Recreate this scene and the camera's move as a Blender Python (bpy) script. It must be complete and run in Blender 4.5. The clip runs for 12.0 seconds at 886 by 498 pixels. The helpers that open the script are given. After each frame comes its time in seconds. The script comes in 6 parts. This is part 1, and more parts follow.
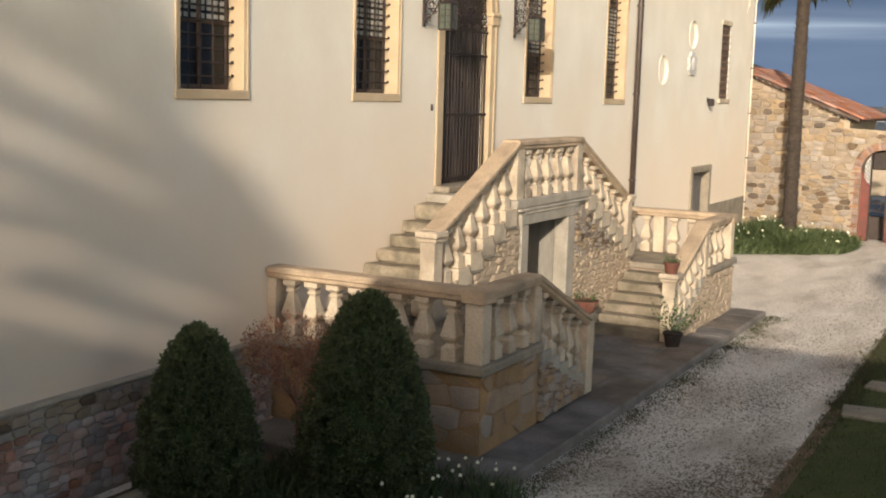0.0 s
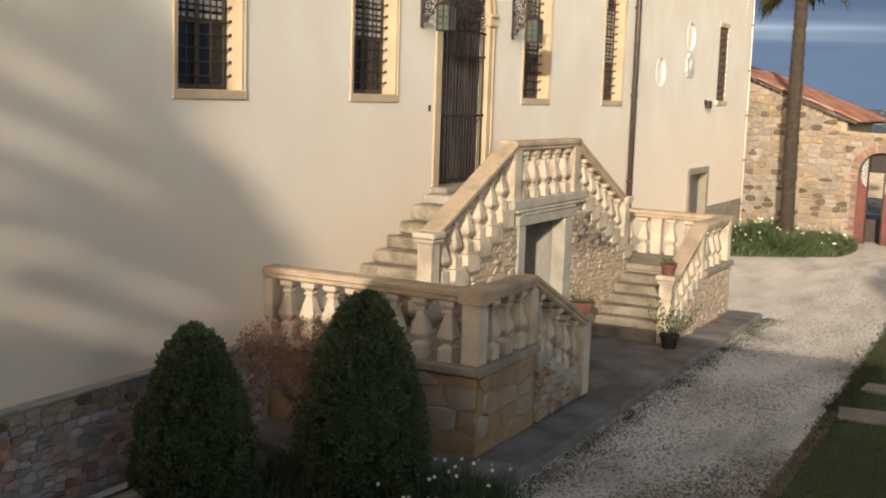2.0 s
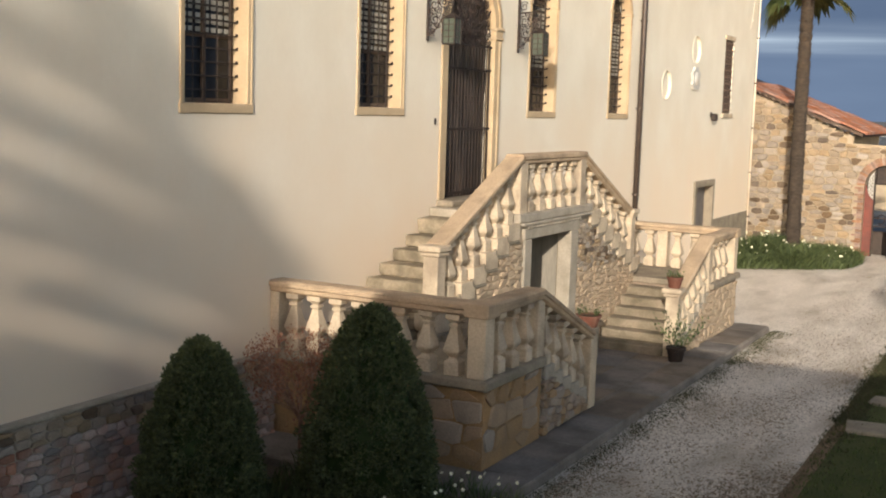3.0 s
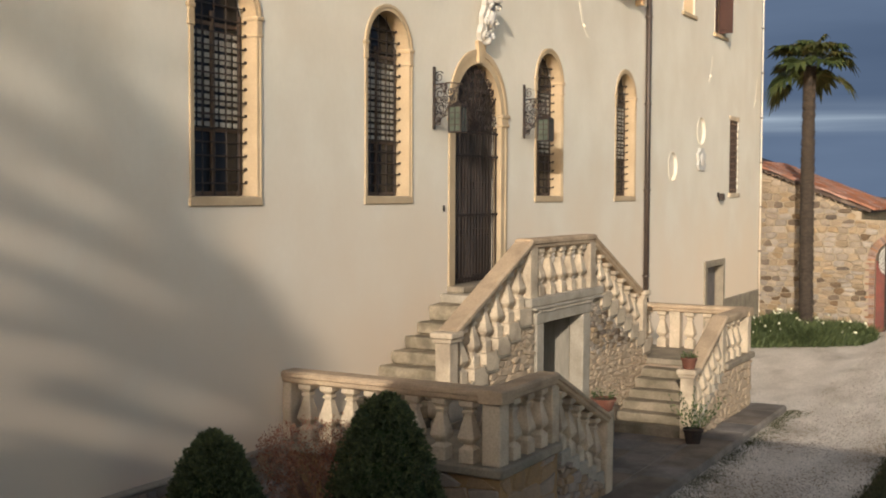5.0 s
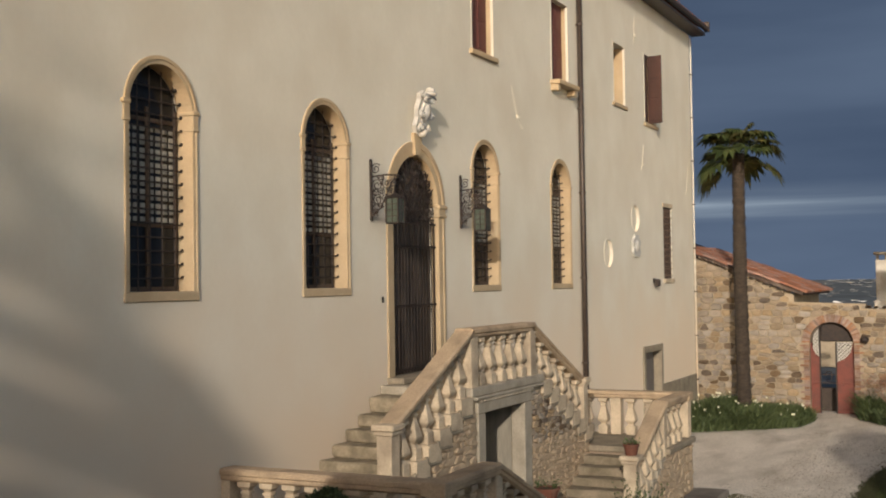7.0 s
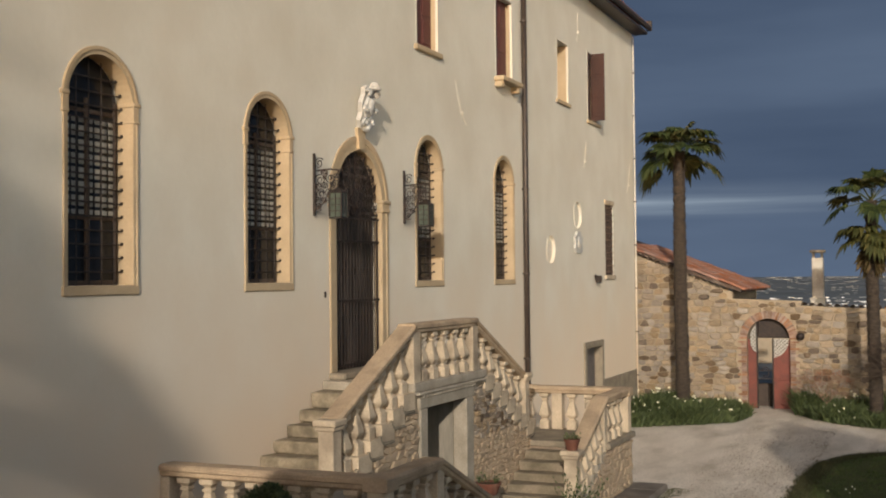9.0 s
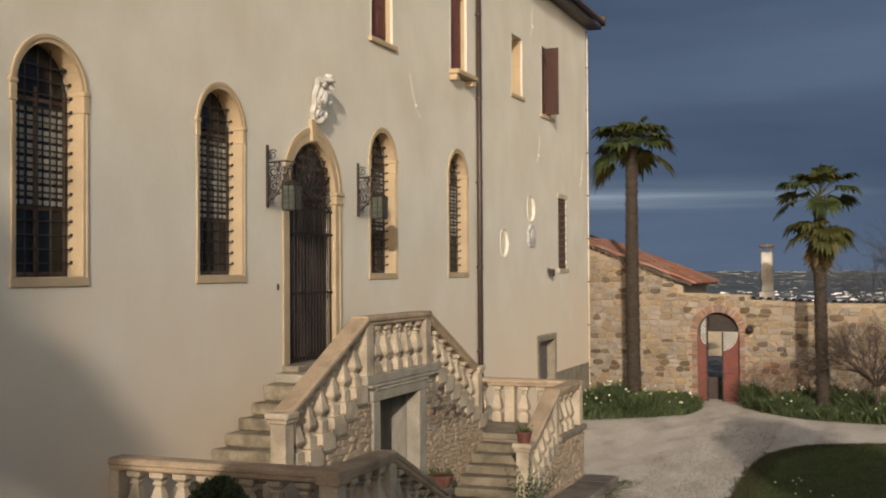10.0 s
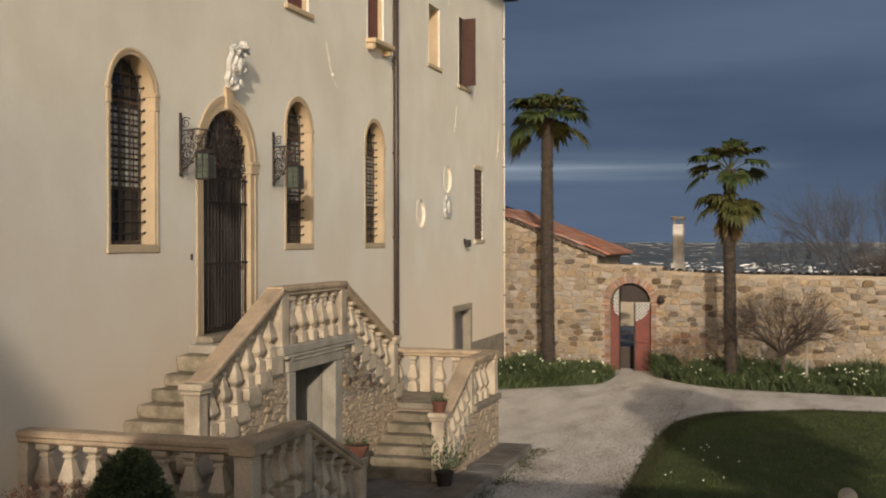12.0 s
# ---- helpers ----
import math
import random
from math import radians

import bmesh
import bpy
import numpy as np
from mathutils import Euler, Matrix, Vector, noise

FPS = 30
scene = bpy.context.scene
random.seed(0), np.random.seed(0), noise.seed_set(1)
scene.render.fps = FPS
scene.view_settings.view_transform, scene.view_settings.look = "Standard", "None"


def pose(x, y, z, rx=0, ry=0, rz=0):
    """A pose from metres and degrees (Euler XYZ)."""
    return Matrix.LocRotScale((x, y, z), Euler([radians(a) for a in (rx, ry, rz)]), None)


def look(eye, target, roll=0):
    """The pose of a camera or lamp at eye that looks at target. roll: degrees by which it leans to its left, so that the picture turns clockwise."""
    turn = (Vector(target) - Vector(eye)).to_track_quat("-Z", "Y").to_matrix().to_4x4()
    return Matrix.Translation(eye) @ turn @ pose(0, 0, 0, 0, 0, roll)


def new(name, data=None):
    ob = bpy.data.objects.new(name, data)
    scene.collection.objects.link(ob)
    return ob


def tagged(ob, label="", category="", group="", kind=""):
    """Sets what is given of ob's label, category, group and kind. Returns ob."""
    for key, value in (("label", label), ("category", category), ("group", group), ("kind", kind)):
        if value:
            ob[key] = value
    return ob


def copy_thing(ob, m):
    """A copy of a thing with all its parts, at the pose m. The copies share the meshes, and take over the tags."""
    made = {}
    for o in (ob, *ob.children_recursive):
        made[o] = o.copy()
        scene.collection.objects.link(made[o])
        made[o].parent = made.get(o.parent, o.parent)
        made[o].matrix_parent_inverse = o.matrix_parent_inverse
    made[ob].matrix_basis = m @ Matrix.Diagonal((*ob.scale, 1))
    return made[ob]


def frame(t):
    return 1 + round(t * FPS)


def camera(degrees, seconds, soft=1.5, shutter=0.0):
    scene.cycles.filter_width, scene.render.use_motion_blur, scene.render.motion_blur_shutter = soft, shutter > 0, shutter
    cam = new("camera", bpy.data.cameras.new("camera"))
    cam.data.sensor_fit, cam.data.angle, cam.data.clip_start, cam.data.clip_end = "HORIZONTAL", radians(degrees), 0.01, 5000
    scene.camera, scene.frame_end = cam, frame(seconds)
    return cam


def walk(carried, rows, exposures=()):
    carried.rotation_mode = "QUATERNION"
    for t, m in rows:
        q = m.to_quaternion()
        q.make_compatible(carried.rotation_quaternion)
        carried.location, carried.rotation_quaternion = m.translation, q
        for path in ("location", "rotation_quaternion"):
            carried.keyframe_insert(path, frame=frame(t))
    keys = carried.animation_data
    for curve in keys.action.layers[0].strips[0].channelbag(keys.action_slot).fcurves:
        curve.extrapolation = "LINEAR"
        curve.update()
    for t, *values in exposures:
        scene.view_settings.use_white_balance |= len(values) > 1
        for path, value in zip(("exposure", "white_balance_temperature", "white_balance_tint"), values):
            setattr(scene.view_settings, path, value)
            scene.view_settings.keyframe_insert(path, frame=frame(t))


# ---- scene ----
cam = camera(42.3, 12.0, soft=2.0)
PATH = [
    (0, 82.188, -1.604, -61.334),
    (0.5, 81.919, -1.862, -61.646),
    (1, 81.974, -2.046, -61.401),
    (1.5, 82.099, -2.041, -61.317),
    (2, 82.235, -1.847, -61.446),
    (2.5, 82.617, -1.674, -61.354),
    (4.3, 83.911, -1.757, -60.415),
    (4.5, 84.673, -1.381, -60.415),
    (5, 87.202, -0.209, -60.756),
    (5.5, 88.596, 0.538, -61.788),
    (6, 89.999, 0.866, -62.726),
    (6.5, 91.228, 0.886, -63.309),
    (8.5, 91.724, 0.959, -65.307),
    (9, 91.441, 0.586, -66.670),
    (9.5, 91.264, 0.524, -68.260),
    (10, 91.068, 0.341, -68.995),
    (10.5, 90.955, 0.412, -69.743),
    (11, 90.793, 0.407, -69.791),
    (11.5, 90.268, 0.186, -71.517),
    (12, 89.576, 0.121, -73.178),
]
EXPOSURES = [(0.0, 0.23), (2.7, 0.25), (4.5, 0.02), (5.5, -0.28), (8.5, -0.56), (12.0, -0.56)]
walk(cam, [(t, pose(0, -9.0, 4.42, a, b, c)) for t, a, b, c in PATH], EXPOSURES)

# ---- world, sun ----
SUN_DIR = Vector((3.15, 1.0, -0.95)).normalized()
world = bpy.data.worlds.new("world")
scene.world = world
world.use_nodes = True
wn, wl = world.node_tree.nodes, world.node_tree.links
wn.clear()


def wnode(kind, **inputs):
    n = wn.new(kind)
    for k, v in inputs.items():
        n.inputs[k.replace("_", " ")].default_value = v
    return n


sky = wn.new("ShaderNodeTexSky")
sky.sky_type = "NISHITA"
sky.sun_disc = False
sky.sun_elevation = math.asin(-SUN_DIR.z)
sky.sun_rotation = math.atan2(-SUN_DIR.x, -SUN_DIR.y)
sky.air_density, sky.dust_density, sky.ozone_density = 1.0, 0.6, 2.0
coord = wn.new("ShaderNodeTexCoord")
mapping = wn.new("ShaderNodeMapping")
mapping.inputs["Scale"].default_value = (1.0, 1.0, 7.0)
mapping.inputs["Location"].default_value = (0.3, 0.1, 0.4)
clouds = wnode("ShaderNodeTexNoise", Scale=1.6, Detail=5.0, Roughness=0.5)
wl.new(coord.outputs["Generated"], mapping.inputs["Vector"])
wl.new(mapping.outputs["Vector"], clouds.inputs["Vector"])
cloud_ramp = wn.new("ShaderNodeValToRGB")
cloud_ramp.color_ramp.elements[0].position, cloud_ramp.color_ramp.elements[1].position = 0.3, 0.72
cloud_ramp.color_ramp.elements[0].color = (0.53, 0.81, 1.38, 1)
cloud_ramp.color_ramp.elements[1].color = (1.10, 1.53, 2.30, 1)
wl.new(clouds.outputs["Fac"], cloud_ramp.inputs["Fac"])
# the cloud bank thins out towards the sun
sep = wn.new("ShaderNodeSeparateXYZ")
wl.new(coord.outputs["Generated"], sep.inputs["Vector"])
clear = wnode("ShaderNodeMapRange")
clear.interpolation_type = "SMOOTHSTEP"
clear.inputs["From Min"].default_value, clear.inputs["From Max"].default_value = 0.50, -0.60
wl.new(sep.outputs["X"], clear.inputs["Value"])
thin = wn.new("ShaderNodeMix")
thin.data_type = "RGBA"
# and only low down: overhead the bank is closed
low_sky = wnode("ShaderNodeMapRange")
low_sky.interpolation_type = "SMOOTHSTEP"
low_sky.inputs["From Min"].default_value, low_sky.inputs["From Max"].default_value = 0.75, 0.28
wl.new(sep.outputs["Z"], low_sky.inputs["Value"])
gap = wn.new("ShaderNodeMath")
gap.operation = "MULTIPLY"
wl.new(clear.outputs["Result"], gap.inputs[0])
wl.new(low_sky.outputs["Result"], gap.inputs[1])
wl.new(gap.outputs["Value"], thin.inputs["Factor"])
# the bank is heaviest overhead
heavy = wnode("ShaderNodeMapRange")
heavy.interpolation_type = "SMOOTHSTEP"
heavy.inputs["From Min"].default_value, heavy.inputs["From Max"].default_value = 0.35, 0.85
heavy.inputs["To Min"].default_value, heavy.inputs["To Max"].default_value = 1.0, 0.75
wl.new(sep.outputs["Z"], heavy.inputs["Value"])
bank = wn.new("ShaderNodeMix")
bank.data_type, bank.blend_type = "RGBA", "MULTIPLY"
bank.inputs["Factor"].default_value = 1.0
wl.new(cloud_ramp.outputs["Color"], bank.inputs["A"])
wl.new(heavy.outputs["Result"], bank.inputs["B"])
wl.new(bank.outputs["Result"], thin.inputs["A"])
haze = wn.new("ShaderNodeMix")
haze.data_type, haze.blend_type = "RGBA", "MULTIPLY"
haze.inputs["Factor"].default_value = 1.0
wl.new(sky.outputs["Color"], haze.inputs["A"])
haze.inputs["B"].default_value = (4.5, 3.65, 2.86, 1)
wl.new(haze.outputs["Result"], thin.inputs["B"])
# the thin bright break in the cloud, low over the plain
streak = wn.new("ShaderNodeValToRGB")
els = streak.color_ramp.elements
els[0].position, els[0].color = 0.050, (0, 0, 0, 1)
els[1].position, els[1].color = 0.080, (0, 0, 0, 1)
for at, v in ((0.0545, 0.5), (0.057, 0.1), (0.062, 1.0), (0.0665, 0.3)):
    e = els.new(at)
    e.color = (v, v, v, 1)
wl.new(sep.outputs["Z"], streak.inputs["Fac"])
wisp = wnode("ShaderNodeTexNoise", Scale=4.0, Detail=4.0)
wmap = wn.new("ShaderNodeMapping")
wmap.inputs["Scale"].default_value = (1.0, 1.0, 30.0)
wl.new(coord.outputs["Generated"], wmap.inputs["Vector"])
wl.new(wmap.outputs["Vector"], wisp.inputs["Vector"])
wmul = wn.new("ShaderNodeMath")
wmul.operation = "MULTIPLY"
wl.new(streak.outputs["Color"], wmul.inputs[0])
wfade = wnode("ShaderNodeMapRange")
wfade.inputs["From Min"].default_value, wfade.inputs["From Max"].default_value = 0.15, 0.55
wl.new(wisp.outputs["Fac"], wfade.inputs["Value"])
wl.new(wfade.outputs["Result"], wmul.inputs[1])
wnorth = wnode("ShaderNodeMapRange")
wnorth.inputs["From Min"].default_value, wnorth.inputs["From Max"].default_value = -0.02, 0.27
wl.new(sep.outputs["Y"], wnorth.inputs["Value"])
wmul_b = wn.new("ShaderNodeMath")
wmul_b.operation = "MULTIPLY"
wl.new(wmul.outputs["Value"], wmul_b.inputs[0])
wl.new(wnorth.outputs["Result"], wmul_b.inputs[1])
bright = wn.new("ShaderNodeMix")
bright.data_type = "RGBA"
wl.new(wmul_b.outputs["Value"], bright.inputs["Factor"])
wl.new(thin.outputs["Result"], bright.inputs["A"])
bright.inputs["B"].default_value = (4.0, 4.8, 5.6, 1)
back = wnode("ShaderNodeBackground", Strength=0.14)
wl.new(bright.outputs["Result"], back.inputs["Color"])
wout = wn.new("ShaderNodeOutputWorld")
wl.new(back.outputs["Background"], wout.inputs["Surface"])

sun = new("sun", bpy.data.lights.new("sun", "SUN"))
sun.data.energy, sun.data.angle, sun.data.color = 4.55, radians(0.53), (1.0, 0.882, 0.735)
sun.matrix_world = look((0, 0, 30), Vector((0, 0, 30)) + SUN_DIR)


# ---- materials ----
def material(name, base, second=None, rough=0.8, metal=0.0, scale=3.0, grain=40.0, bump=0.15, stain=None, stain_scale=0.7, stain_amount=0.5, stain_from=0.5, vary=0.0, island=False, stretch=(1, 1, 1), objects=False, sheen=0.5, fleck=0.16, low=None, odd=0.0):
    """Two-scale procedural surface: a broad mottling of two colours, fine grain in colour and relief, and stains."""
    m = bpy.data.materials.new(name)
    m.use_nodes = True
    n, l = m.node_tree.nodes, m.node_tree.links
    bsdf = n["Principled BSDF"]
    bsdf.inputs["Roughness"].default_value, bsdf.inputs["Metallic"].default_value = rough, metal
    bsdf.inputs["Specular IOR Level"].default_value = sheen
    second = second or tuple(c * 0.8 for c in base)
    tc = n.new("ShaderNodeTexCoord")
    mp = n.new("ShaderNodeMapping")
    mp.inputs["Scale"].default_value = stretch
    geo = n.new("ShaderNodeNewGeometry")
    l.new(tc.outputs["Object"] if objects else geo.outputs["Position"], mp.inputs["Vector"])
    broad = n.new("ShaderNodeTexNoise")
    broad.inputs["Scale"].default_value, broad.inputs["Detail"].default_value = scale, 6
    fine = n.new("ShaderNodeTexNoise")
    fine.inputs["Scale"].default_value, fine.inputs["Detail"].default_value = grain, 4
    for t in (broad, fine):
        l.new(mp.outputs["Vector"], t.inputs["Vector"])
    ramp = n.new("ShaderNodeValToRGB")
    ramp.color_ramp.elements[0].position, ramp.color_ramp.elements[1].position = 0.35, 0.65
    ramp.color_ramp.elements[0].color, ramp.color_ramp.elements[1].color = (*base, 1), (*second, 1)
    l.new(broad.outputs["Fac"], ramp.inputs["Fac"])
    colour = ramp.outputs["Color"]

    def blend(kind, a, b, fac):
        x = n.new("ShaderNodeMix")
        x.data_type, x.blend_type = "RGBA", kind
        for s, v in (("A", a), ("B", b), ("Factor", fac)):
            if isinstance(v, (tuple, float)):
                x.inputs[s].default_value = v
            else:
                l.new(v, x.inputs[s])
        return x.outputs["Result"]

    spread = n.new("ShaderNodeMapRange")
    spread.inputs["From Min"].default_value, spread.inputs["From Max"].default_value = 0.25, 0.75
    spread.inputs["To Min"].default_value, spread.inputs["To Max"].default_value = 1 - fleck, 1 + 0.85 * fleck
    l.new(fine.outputs["Fac"], spread.inputs["Value"])
    colour = blend("MULTIPLY", colour, spread.outputs["Result"], 1.0)
    if stain:
        st = n.new("ShaderNodeTexNoise")
        st.inputs["Scale"].default_value, st.inputs["Detail"].default_value = stain_scale, 8
        l.new(mp.outputs["Vector"], st.inputs["Vector"])
        sr = n.new("ShaderNodeMapRange")
        sr.inputs["From Min"].default_value, sr.inputs["From Max"].default_value = stain_from, stain_from + 0.22
        sr.inputs["To Max"].default_value = stain_amount
        l.new(st.outputs["Fac"], sr.inputs["Value"])
        colour = blend("MIX", colour, (*stain, 1.0), sr.outputs["Result"])
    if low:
        # another, warmer tint low on the surface, fading upwards with an uneven front
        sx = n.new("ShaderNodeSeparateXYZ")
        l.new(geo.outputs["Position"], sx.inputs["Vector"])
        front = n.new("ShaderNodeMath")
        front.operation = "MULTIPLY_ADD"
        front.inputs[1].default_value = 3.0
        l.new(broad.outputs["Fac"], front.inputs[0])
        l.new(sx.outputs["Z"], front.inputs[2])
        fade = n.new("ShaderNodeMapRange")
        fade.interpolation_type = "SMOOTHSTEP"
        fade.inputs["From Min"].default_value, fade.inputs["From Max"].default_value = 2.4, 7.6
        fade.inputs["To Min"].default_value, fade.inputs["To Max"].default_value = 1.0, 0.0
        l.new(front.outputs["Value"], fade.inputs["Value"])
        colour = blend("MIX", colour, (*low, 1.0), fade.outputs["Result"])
    if vary:
        info = n.new("ShaderNodeObjectInfo")
        hsv = n.new("ShaderNodeHueSaturation")
        add = n.new("ShaderNodeMapRange")
        add.inputs["To Min"].default_value, add.inputs["To Max"].default_value = 1 - vary, 1 + vary
        chance = n.new("ShaderNodeNewGeometry").outputs["Random Per Island"] if island else info.outputs["Random"]
        l.new(chance, add.inputs["Value"])
        l.new(add.outputs["Result"], hsv.inputs["Value"])
        twist = n.new("ShaderNodeMath")
        twist.operation = "MULTIPLY"
        twist.inputs[1].default_value = 7.31
        l.new(chance, twist.inputs[0])
        frac = n.new("ShaderNodeMath")
        frac.operation = "FRACT"
        l.new(twist.outputs["Value"], frac.inputs[0])
        sat = n.new("ShaderNodeMapRange")
        sat.inputs["To Min"].default_value, sat.inputs["To Max"].default_value = 0.55, 1.25
        l.new(frac.outputs["Value"], sat.inputs["Value"])
        l.new(sat.outputs["Result"], hsv.inputs["Saturation"])
        l.new(colour, hsv.inputs["Color"])
        colour = hsv.outputs["Color"]
        if odd:
            pick = n.new("ShaderNodeMath")
            pick.operation = "MULTIPLY"
            pick.inputs[1].default_value = 23.7
            l.new(chance, pick.inputs[0])
            rest = n.new("ShaderNodeMath")
            rest.operation = "FRACT"
            l.new(pick.outputs["Value"], rest.inputs[0])
            few = n.new("ShaderNodeMath")
            few.operation = "LESS_THAN"
            few.inputs[1].default_value = odd
            l.new(rest.outputs["Value"], few.inputs[0])
            colour = blend("MIX", colour, blend("MULTIPLY", colour, (0.48, 0.44, 0.42, 1.0), 1.0), few.outputs["Value"])
    l.new(colour, bsdf.inputs["Base Color"])
    if bump:
        bp = n.new("ShaderNodeBump")
        bp.inputs["Strength"].default_value, bp.inputs["Distance"].default_value = bump, 0.02
        both = n.new("ShaderNodeMath")
        both.operation = "ADD"
        l.new(broad.outputs["Fac"], both.inputs[0])
        l.new(fine.outputs["Fac"], both.inputs[1])
        l.new(both.outputs["Value"], bp.inputs["Height"])
        l.new(bp.outputs["Normal"], bsdf.inputs["Normal"])
    return m


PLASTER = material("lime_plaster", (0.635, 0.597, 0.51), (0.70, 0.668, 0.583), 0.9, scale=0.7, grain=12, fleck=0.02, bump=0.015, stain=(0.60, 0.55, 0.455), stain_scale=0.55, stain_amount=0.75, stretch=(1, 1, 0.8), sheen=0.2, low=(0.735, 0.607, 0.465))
TRIM = material("cream_stone_trim", (0.425, 0.328, 0.21), (0.48, 0.375, 0.246), 0.8, scale=2.0, grain=30, bump=0.08, fleck=0.07, stain=(0.36, 0.275, 0.17), stain_scale=1.6, stain_amount=0.5, sheen=0.3)
STONE = material("weathered_limestone", (0.57, 0.47, 0.345), (0.47, 0.385, 0.28), 0.85, scale=3.0, grain=35, bump=0.25, stain=(0.22, 0.175, 0.13), stain_scale=1.8, stain_amount=0.75, stain_from=0.46, sheen=0.25)
DARKSTONE = material("grey_worn_stone", (0.22, 0.185, 0.14), (0.30, 0.255, 0.19), 0.9, scale=2.5, grain=30, bump=0.3, stain=(0.12, 0.11, 0.08), stain_scale=1.5, stain_amount=0.6, sheen=0.2)
GREYSTONE = material("grey_dressed_stone", (0.38, 0.335, 0.27), (0.31, 0.275, 0.22), 0.9, scale=3, grain=35, bump=0.25, stain=(0.18, 0.16, 0.12), stain_scale=2.5, stain_amount=0.55, sheen=0.2)
RAILSTONE = material("tan_weathered_coping_stone", (0.47, 0.355, 0.235), (0.40, 0.30, 0.205), 0.88, scale=2.5, grain=35, bump=0.25, stain=(0.20, 0.15, 0.105), stain_scale=2.2, stain_amount=0.65, stain_from=0.48, sheen=0.2)
LIMEWASH = material("flaking_limewash", (0.60, 0.56, 0.49), (0.50, 0.45, 0.38), 0.9, scale=2.5, grain=30, bump=0.2, stain=(0.20, 0.15, 0.11), stain_scale=1.6, stain_amount=0.9, stain_from=0.5, sheen=0.2)
MOSSY = material("mossy_worn_step", (0.16, 0.135, 0.095), (0.27, 0.225, 0.165), 0.95, scale=3, grain=30, bump=0.3, stain=(0.07, 0.065, 0.04), stain_scale=2, stain_amount=0.6, sheen=0.15)
STEPSTONE = material("stained_step_stone", (0.20, 0.165, 0.115), (0.34, 0.285, 0.205), 0.9, scale=4, grain=30, bump=0.3, stain=(0.10, 0.085, 0.06), stain_scale=3, stain_amount=0.8, stain_from=0.43, sheen=0.2)
BROWNWOOD = material("brown_wood_lattice", (0.15, 0.095, 0.065), (0.20, 0.13, 0.09), 0.8, scale=5, grain=40, bump=0.2)
PAVING = material("court_paving", (0.145, 0.12, 0.095), (0.25, 0.21, 0.17), 0.9, scale=1.8, grain=25, bump=0.2, stain=(0.07, 0.06, 0.05), sheen=0.2, vary=0.05)
RUBBLE = material("ochre_rubble_stone", (0.325, 0.255, 0.178), (0.265, 0.207, 0.147), 0.9, scale=5.0, grain=45, bump=0.4, stain=(0.25, 0.2, 0.15), stain_scale=3, stain_amount=0.5, vary=0.2, odd=0.13, sheen=0.2)
OCHRE = material("ochre_block_stone", (0.335, 0.232, 0.145), (0.265, 0.192, 0.13), 0.9, scale=4.0, grain=40, bump=0.4, stain=(0.28, 0.21, 0.14), stain_scale=2.5, stain_amount=0.5, vary=0.08, sheen=0.2)
RUBBLE_REST = material("ochre_rubble_stonework", (0.325, 0.255, 0.178), (0.265, 0.207, 0.147), 0.9, scale=5.0, grain=45, bump=0.4, stain=(0.25, 0.2, 0.15), stain_scale=3, stain_amount=0.5, vary=0.2, odd=0.13, island=True, sheen=0.2)
RUBBLE_GREY = material("mixed_grey_red_rubble", (0.38, 0.335, 0.305), (0.40, 0.205, 0.14), 0.9, scale=2.2, grain=45, bump=0.4, stain=(0.20, 0.19, 0.18), stain_scale=2, stain_amount=0.6, vary=0.35, sheen=0.2)
MORTAR = material("sandy_mortar", (0.39, 0.32, 0.235), (0.325, 0.265, 0.19), 0.95, scale=4, grain=50, bump=0.5, stain=(0.3, 0.24, 0.17), sheen=0.1)
BRICK = material("old_red_brick", (0.25, 0.135, 0.09), (0.32, 0.21, 0.15), 0.9, scale=6, grain=50, bump=0.3, vary=0.25, sheen=0.2)
IRON = material("dark_wrought_iron", (0.022, 0.018, 0.017), (0.042, 0.027, 0.021), 0.6, 0.3, scale=9, grain=60, bump=0.2)
GLASS_DARK = material("dark_window_glass", (0.012, 0.013, 0.015), (0.02, 0.02, 0.022), 0.12, scale=2, grain=10, bump=0.0, sheen=0.25)
WOOD_DARK = material("dark_aged_wood", (0.050, 0.030, 0.020), (0.085, 0.052, 0.033), 0.65, scale=4, grain=30, bump=0.25, stain=(0.16, 0.125, 0.10), stain_scale=2.5, stain_amount=0.65, stretch=(1, 1, 0.12))
DOORWOOD = material("sun_bleached_dark_door", (0.018, 0.013, 0.011), (0.034, 0.024, 0.019), 0.6, scale=4, grain=30, bump=0.25, stain=(0.24, 0.19, 0.155), stain_scale=2.6, stain_amount=0.75, stain_from=0.53, stretch=(1.6, 1, 0.16))
SHUTTER = material("red_brown_shutter_paint", (0.12, 0.034, 0.025), (0.10, 0.028, 0.02), 0.6, scale=3, grain=35, bump=0.1, stretch=(1, 1, 0.3))
GREYDOOR = material("grey_painted_door", (0.095, 0.085, 0.080), (0.125, 0.113, 0.105), 0.7, scale=3, grain=30, bump=0.1)
OLDDOOR = material("bleached_grey_wood", (0.21, 0.19, 0.155), (0.30, 0.27, 0.222), 0.9, scale=3, grain=28, bump=0.3, stretch=(1, 1, 0.15), stain=(0.14, 0.118, 0.09), stain_scale=1.8, stain_amount=0.7)
PIPE = material("brown_painted_pipe", (0.045, 0.032, 0.025), (0.06, 0.042, 0.032), 0.5, 0.2, scale=5, grain=30, bump=0.05)
